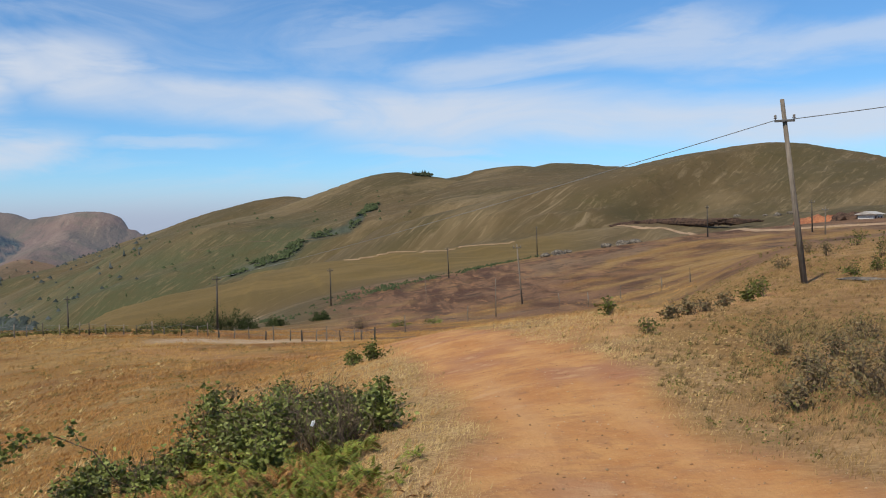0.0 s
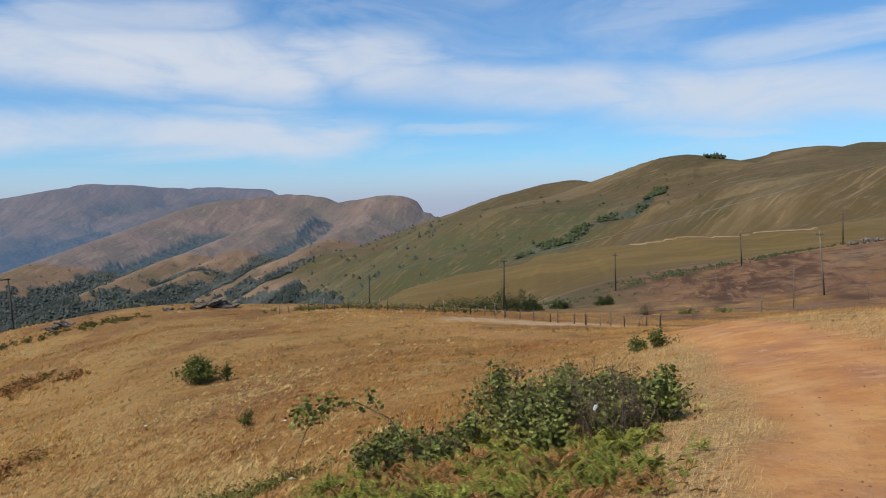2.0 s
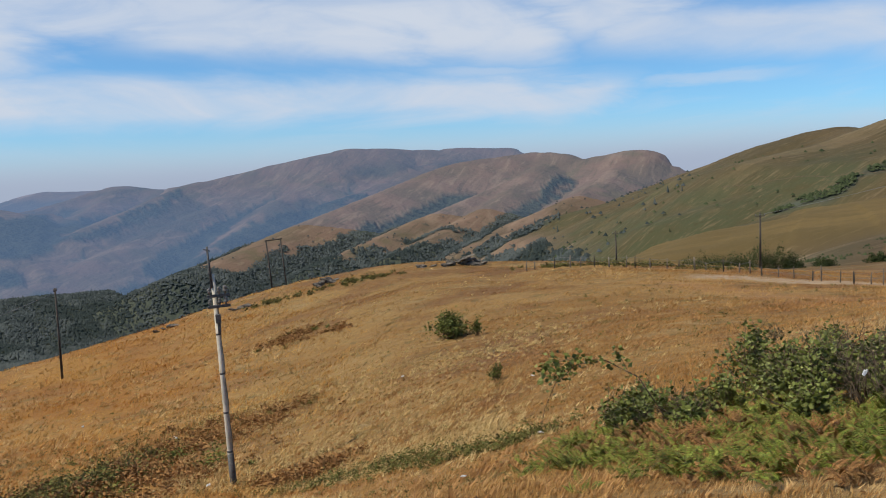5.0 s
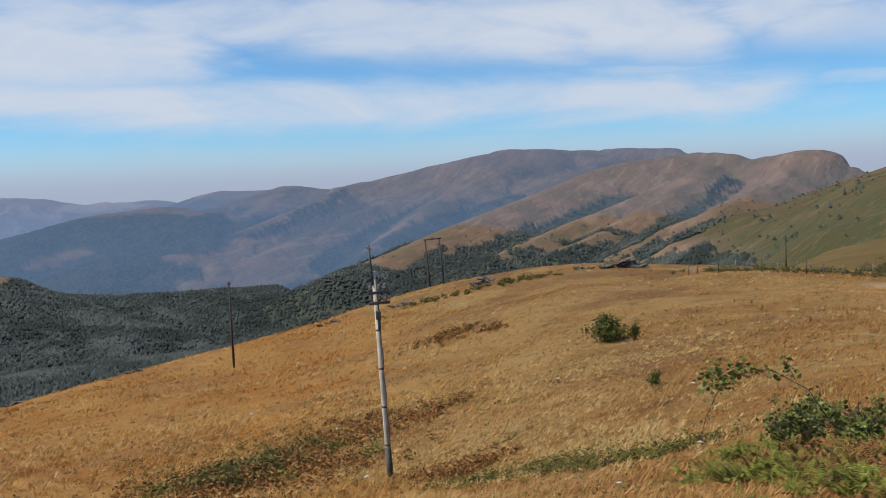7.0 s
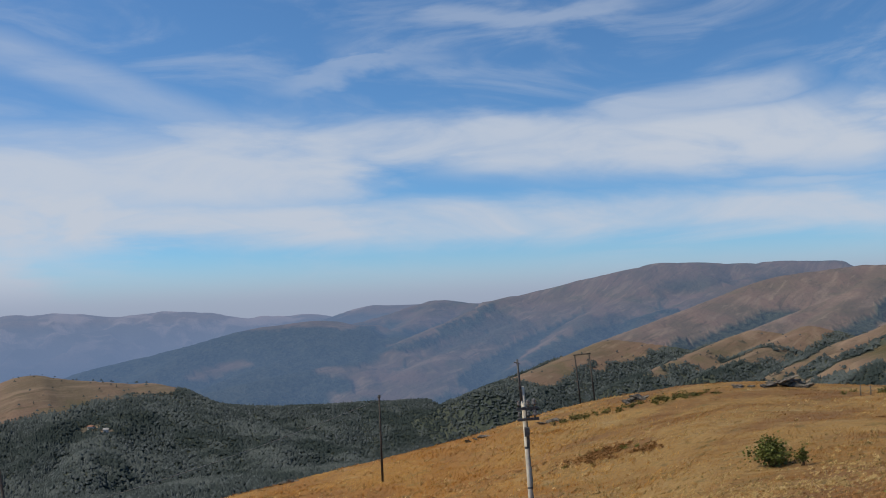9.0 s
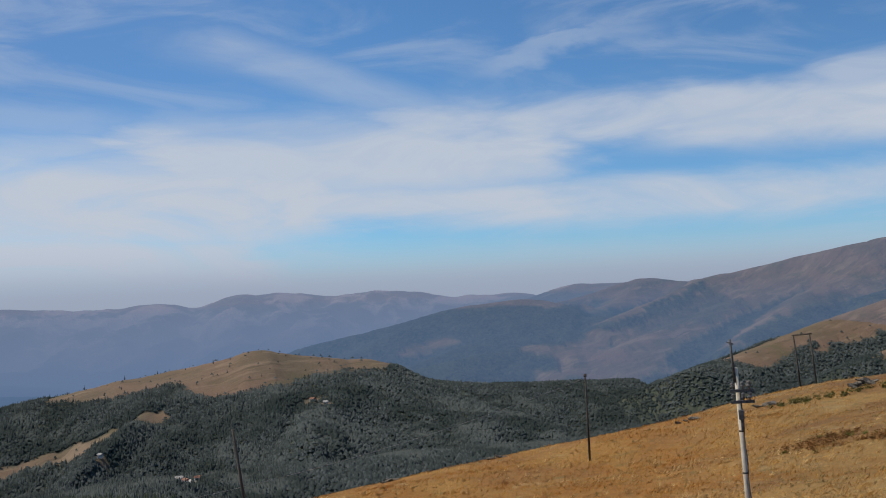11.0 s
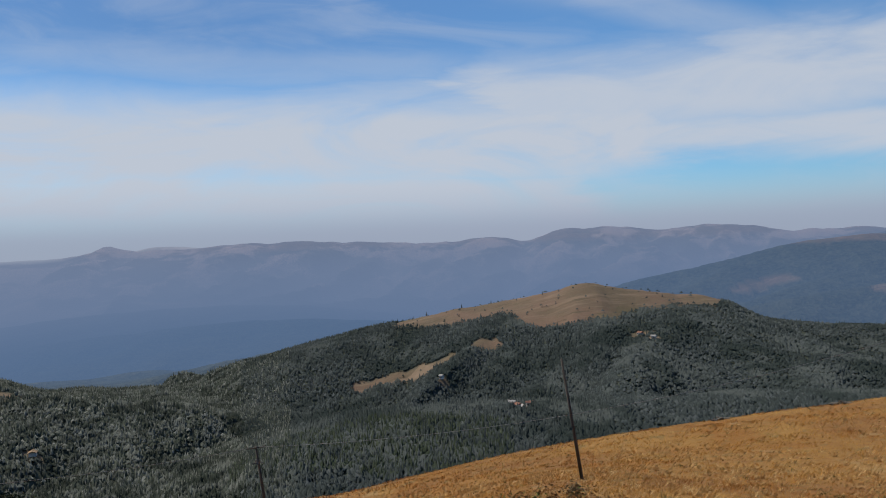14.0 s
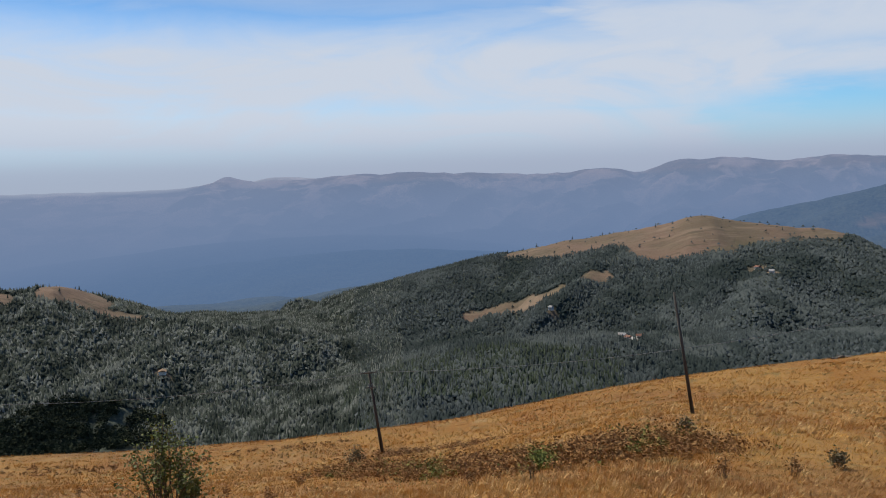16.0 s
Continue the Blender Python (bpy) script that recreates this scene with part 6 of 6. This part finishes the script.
crowns("forest", 100000, (76, 99, 230, 1390), 5.4, 0.35, "dense dark green forest with rounded and slim crowns", 711, MAT_HAZY_TREE, in_woods)
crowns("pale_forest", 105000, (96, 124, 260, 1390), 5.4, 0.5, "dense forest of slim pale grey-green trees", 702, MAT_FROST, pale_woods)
crowns("pine_forest", 13000, (82, 102, 230, 640), 5.6, 0.6, "dense green pine forest on the near slope", 708, MAT_DARKPINE, pine_slope)
grove(260, "grove of dark round trees at the foot of ridge", 710)
crowns("hillside_trees", 420, (6, 30, 420, 1000), 3.8, 0.5, "scattered small trees on grassy hills", 703, MAT_PINE, at_wood_edge)
crowns("hillside_trees", 220, (60, 120, 700, 1350), 2.5, 0.1, "scattered scrub trees on the bare hilltops", 704, MAT_HAZY_TREE, at_wood_edge)
crowns("gully_trees", 26000, (2, 27, 560, 800), 4.2, 0.0, "line of dark trees in a gully", 705, MAT_PINE, in_clumps)
crowns("peak_trees", 600, (-0.2, 2.8, 845, 875), 4.4, 0.3, "dark clump of trees on the hilltop", 707, MAT_GROVE, on_peak)
crowns("scrub_belt", 8000, (-6, 12, 130, 215), 0.9, 0.0, "belt of low green scrub below the grassy spur", 709, MAT_PINE, along_scrub)


# -- dirt track across the far slope --
def track(line, wide, name, label, mat=None):
    p = np.array(line, float)
    u = np.linspace(0, len(p) - 1, 260)
    x, y = polar(hermite(np.arange(len(p)), p[:, 0], u), hermite(np.arange(len(p)), p[:, 1], u))
    d = np.stack([np.gradient(x), np.gradient(y)], 1)
    d /= np.linalg.norm(d, axis=1)[:, None]
    w = wide + 0.3 * wide * fbm(x, y, 15, 3, 81)
    co = []
    for s in (-1, -0.5, 0, 0.5, 1):
        qx, qy = x - d[:, 1] * w * s, y + d[:, 0] * w * s
        co.append(np.stack([qx, qy, ground_height(qx, qy) + 0.3 - 0.28 * abs(s)], 1))
    n = len(u)
    co = np.concatenate(co)
    f = [(k * n + i, k * n + i + 1, (k + 1) * n + i + 1, (k + 1) * n + i) for k in range(4) for i in range(n - 1)]
    tagged(mesh_object(name, co, np.array(f), mat or MAT_TRACK, smooth=True), label, "road", kind="structure")


MAT_TRACK = speckled("track_earth", (0.24, 0.155, 0.09), (0.36, 0.245, 0.15), 0.3)
track(FAR_ROAD, 1.0, "far_track", "pale dirt track crossing the far grassy slope")
track(SPUR_PATH, 0.6, "hill_path", "pale footpath along the grassy spur")
# the shadow in this path's cut is painted as a dark strip
track(HILL_PATH, 0.35, "contour_path", "thin path cut along the green hill, shade painted dark", speckled("shaded_cut_earth", (0.06, 0.045, 0.026), (0.12, 0.09, 0.055), 0.3))

# ---- rocks, litter, buildings ----
MAT_ROCK = speckled("weathered_rock", (0.025, 0.021, 0.017), (0.24, 0.20, 0.155), 2.6, 0.9, depth=0.05)
MAT_EARTH = speckled("red_earth", (0.20, 0.07, 0.035), (0.36, 0.15, 0.07), 0.8, 0.95, depth=0.05)
MAT_SOOT = speckled("dark_earth", (0.035, 0.022, 0.016), (0.12, 0.07, 0.045), 0.8, 0.95, depth=0.05)
MAT_BAG = speckled("plastic_bag", (0.55, 0.54, 0.52), (0.8, 0.8, 0.8), 8.0, 0.5)
MAT_PLASTER = speckled("plaster", (0.45, 0.42, 0.38), (0.66, 0.63, 0.58), 0.6)
MAT_TILE = speckled("roof_tile", (0.20, 0.09, 0.06), (0.34, 0.18, 0.12), 1.2)
MAT_SHEET = speckled("roof_sheet", (0.30, 0.27, 0.24), (0.46, 0.42, 0.38), 1.2, 0.9)


def lump(size, seed, bumps=0.35, fine=3):
    """A closed uneven stone or mound."""
    bm = bmesh.new()
    bmesh.ops.create_icosphere(bm, subdivisions=fine, radius=0.5)
    for v in bm.verts:
        p = v.co.copy()
        d = noise.noise(p * 2.2 + Vector((seed * 3.1, seed, 0))) * bumps + noise.noise(p * 5 + Vector((seed, 0, seed))) * bumps * 0.45
        v.co = Vector((p.x * size[0], p.y * size[1], p.z * size[2])) * (1 + d)
        v.co.z = max(v.co.z, -0.3 * size[2])
    for f in bm.faces:
        f.smooth = seed % 2 == 0
    return bm


def rock(az, r, size, seed, label, group, up=0.0, mat=None, name="rock"):
    ob = part(name, lump(size, seed, 0.45, 2), mat or MAT_ROCK)
    ob.matrix_world = Matrix.Translation(spot(az, r) + Vector((0, 0, size[2] * 0.2 + up))) @ Matrix.Rotation(radians(az + seed * 13 % 40 - 20), 4, "Z")
    return tagged(ob, label, "rock", group)


SLAB = "dark weathered rock slab in a pile on the brow"
prng = random.Random(8)
pile = []
for a0, r0, wide, high, count in ((32.2, 95.3, 1.3, 1.35, 34), (41.0, 99, 0.7, 0.75, 12), (34.6, 96, 0.5, 0.2, 5), (50.9, 104, 0.6, 0.25, 6), (62.7, 107, 0.5, 0.3, 5), (69.5, 108, 0.4, 0.2, 4), (46.5, 100, 0.6, 0.2, 4)):
    for k in range(count):
        u = prng.uniform(-1, 1)
        size = prng.uniform(0.5, 1.5)
        pile.append((a0 + u * wide, r0 + prng.uniform(-0.5, 0.5), size, size * prng.uniform(0.5, 0.8), prng.uniform(0.18, 0.38), prng.uniform(0, 1) * high * (1 - abs(u)) * 0.8))
for k, (az, r, sx, sy, sz, up) in enumerate(pile):
    ob = rock(az, r, (sx, sy, sz), 11 + 2 * k, SLAB, "rocks along the brow", up)
    ob.matrix_world = ob.matrix_world @ Matrix.Rotation(radians(prng.uniform(-28, 28)), 4, "Y") @ Matrix.Rotation(radians(prng.uniform(-20, 20)), 4, "X")
for k, (az, r, s) in enumerate([(-10.2, 205, 2.4), (-11.2, 208, 3.2), (-12.0, 206, 2.6), (-7.2, 196, 3.0), (-6.4, 198, 2.2), (-7.8, 199, 2.0), (-18.0, 330, 2.5), (-17.6, 345, 2.2), (-20.3, 300, 2.4), (-21.0, 310, 2.0), (-19.6, 312, 1.8), (-12.8, 330, 1.8)]):
    rock(az, r, (s, s * 0.8, s * 0.55), 40 + k, "dark boulder on the grassy hill", "boulders on the hill")
tagged(rock(-24.9, 38.5, (2.0, 1.2, 0.13), 71, "", ""), "flat dark rock outcrop beside timber pole", "rock")


def earth_bank(az0, r0, az1, r1, wide, tall, mat, label, seed):
    """A long heap of dug earth."""
    a, b = spot(az0, r0), spot(az1, r1)
    bm = lump(((b - a).length, wide, tall), seed, bumps=0.3)
    bmesh.ops.subdivide_edges(bm, edges=bm.edges[:], cuts=1)
    for v in bm.verts:
        v.co += Vector((0, noise.noise(v.co * 0.8) * 0.4, noise.noise(v.co * 0.6 + Vector((seed, 0, 0))) * tall * 0.35))
    ob = part("earth_bank", bm, mat)
    d = b - a
    ob.matrix_world = Matrix.Translation((a + b) / 2) @ Matrix.Rotation(math.atan2(d.y, d.x), 4, "Z")
    tagged(ob, label, "earth bank")


earth_bank(-10.2, 346, -18.8, 262, 3.0, 2.6, MAT_SOOT, "long dark bank of dug earth beside track", 5)
earth_bank(-21.2, 205, -24.2, 195, 5.0, 3.4, MAT_EARTH, "raw red earth cutting below the hill", 6)
earth_bank(-23.4, 198, -25.0, 190, 5.0, 3.2, MAT_SOOT, "dark earth heap beside red cutting", 7)


def house(az, r, size, turn, wall_mat, roof_mat, label, group=""):
    w, d, h = size
    ob = thing("house", spot(az, r) - Vector((0, 0, 0.3)), label, "house", group, turn=turn)
    part("wall", box(bmesh.new(), (w, d, h), (0, 0, h / 2), bevel=0.03), wall_mat, ob)
    bm = bmesh.new()
    e, g = 0.5, h * 0.45
    v = [bm.verts.new(c) for c in ((-w / 2 - e, -d / 2 - e, h), (w / 2 + e, -d / 2 - e, h), (w / 2 + e, d / 2 + e, h), (-w / 2 - e, d / 2 + e, h), (-w / 2 - e, 0, h + g), (w / 2 + e, 0, h + g))]
    for q in ((0, 1, 5, 4), (2, 3, 4, 5), (0, 4, 3), (1, 2, 5), (3, 2, 1, 0)):
        bm.faces.new([v[i] for i in q])
    part("roof", bm, roof_mat, ob)
    for x in (-w * 0.3, w * 0.3):
        part("window", box(bmesh.new(), (w * 0.14, 0.08, h * 0.32), (x, -d / 2 - 0.03, h * 0.55)), MAT_SOOT, ob)
    part("door", box(bmesh.new(), (w * 0.14, 0.08, h * 0.66), (0, -d / 2 - 0.03, h * 0.34)), MAT_SOOT, ob)


house(-25.3, 190, (4, 3, 1.3), 40, MAT_PLASTER, MAT_SHEET, "low shed with grey sheet roof beside cutting")
VILLAGE = "houses among the forest"
for az, r, sx, t, roof in ((81.7, 692, 9, 20, MAT_TILE), (82.1, 716, 8, 70, MAT_SHEET), (81.0, 702, 8, 100, MAT_TILE), (81.4, 680, 7, 10, MAT_SHEET), (74.0, 1035, 10, 30, MAT_TILE), (73.2, 1006, 8, 60, MAT_SHEET), (110.9, 800, 13, 15, MAT_TRACK), (86.5, 890, 7, 40, MAT_SHEET)):
    house(az, r, (sx * 0.62, sx * 0.45, 3.2), t, MAT_PLASTER, roof, "small pale house with pitched roof among forest trees", VILLAGE)


def litter(az, r, size, seed, label, up=0.02):
    bm = lump((size, size * 0.6, size * 0.3), seed, bumps=0.8)
    ob = part("litter", bm, MAT_BAG)
    ob.matrix_world = Matrix.Translation(spot(az, r) + Vector((0, 0, up))) @ Matrix.Rotation(seed * 0.7, 4, "Z")
    tagged(ob, label, "litter", "scraps of litter in the grass")


for k, (az, r, s) in enumerate([(49.0, 30.6, 0.34), (50.8, 45.8, 0.6), (27.8, 17.8, 0.2), (32.9, 12.7, 0.16), (36.5, 40, 0.3), (56.0, 60, 0.4), (28.2, 30, 0.2)]):
    litter(az, r, s * 0.6, 3 + k, "crumpled white plastic scrap in dry grass", 0.08)
bag = part("plastic_bag", lump((0.04, 0.03, 0.10), 9, bumps=0.7), MAT_BAG)
bag.matrix_world = Matrix.Translation(spot(8.6, 11.6) + Vector((0, 0, 0.5))) @ Matrix.Rotation(0.5, 4, "Y")
tagged(bag, "torn white plastic bag caught in dry twigs", "litter")


# -- loose stones on the road --
def pebbles():
    rs = np.random.RandomState(55)
    p = np.array(ROAD, float)
    n = 2600
    u = rs.uniform(2, len(p) - 1, n)
    x, y = polar(np.interp(u, range(len(p)), p[:, 0]), np.interp(u, range(len(p)), p[:, 1]))
    x, y = x + rs.normal(0, 0.9, n), y + rs.normal(0, 0.9, n)
    z = ground_height(x, y)
    s = 0.004 + 0.016 * rs.uniform(0, 1, n) ** 4
    base = np.array([(1, 0, 0), (-1, 0, 0), (0, 1, 0), (0, -1, 0), (0, 0, 0.7), (0, 0, -0.7)], float)
    co = base[None] * s[:, None, None] * rs.uniform(0.6, 1.4, (n, 6, 1)) + np.stack([x, y, z + s * 0.3], 1)[:, None]
    f = np.array([(0, 2, 4), (2, 1, 4), (1, 3, 4), (3, 0, 4), (2, 0, 5), (1, 2, 5), (3, 1, 5), (0, 3, 5)])
    faces = (f[None] + np.arange(n)[:, None, None] * 6).reshape(-1, 3)
    tagged(mesh_object("pebbles", co.reshape(-1, 3), faces, MAT_PEBBLE), "loose small stones on the dirt road", "stones", kind="stuff")


MAT_PEBBLE = leafy("pebble", [(0.24, 0.12, 0.06), (0.40, 0.22, 0.11), (0.48, 0.33, 0.2)], 0.9, 0.2)
pebbles()
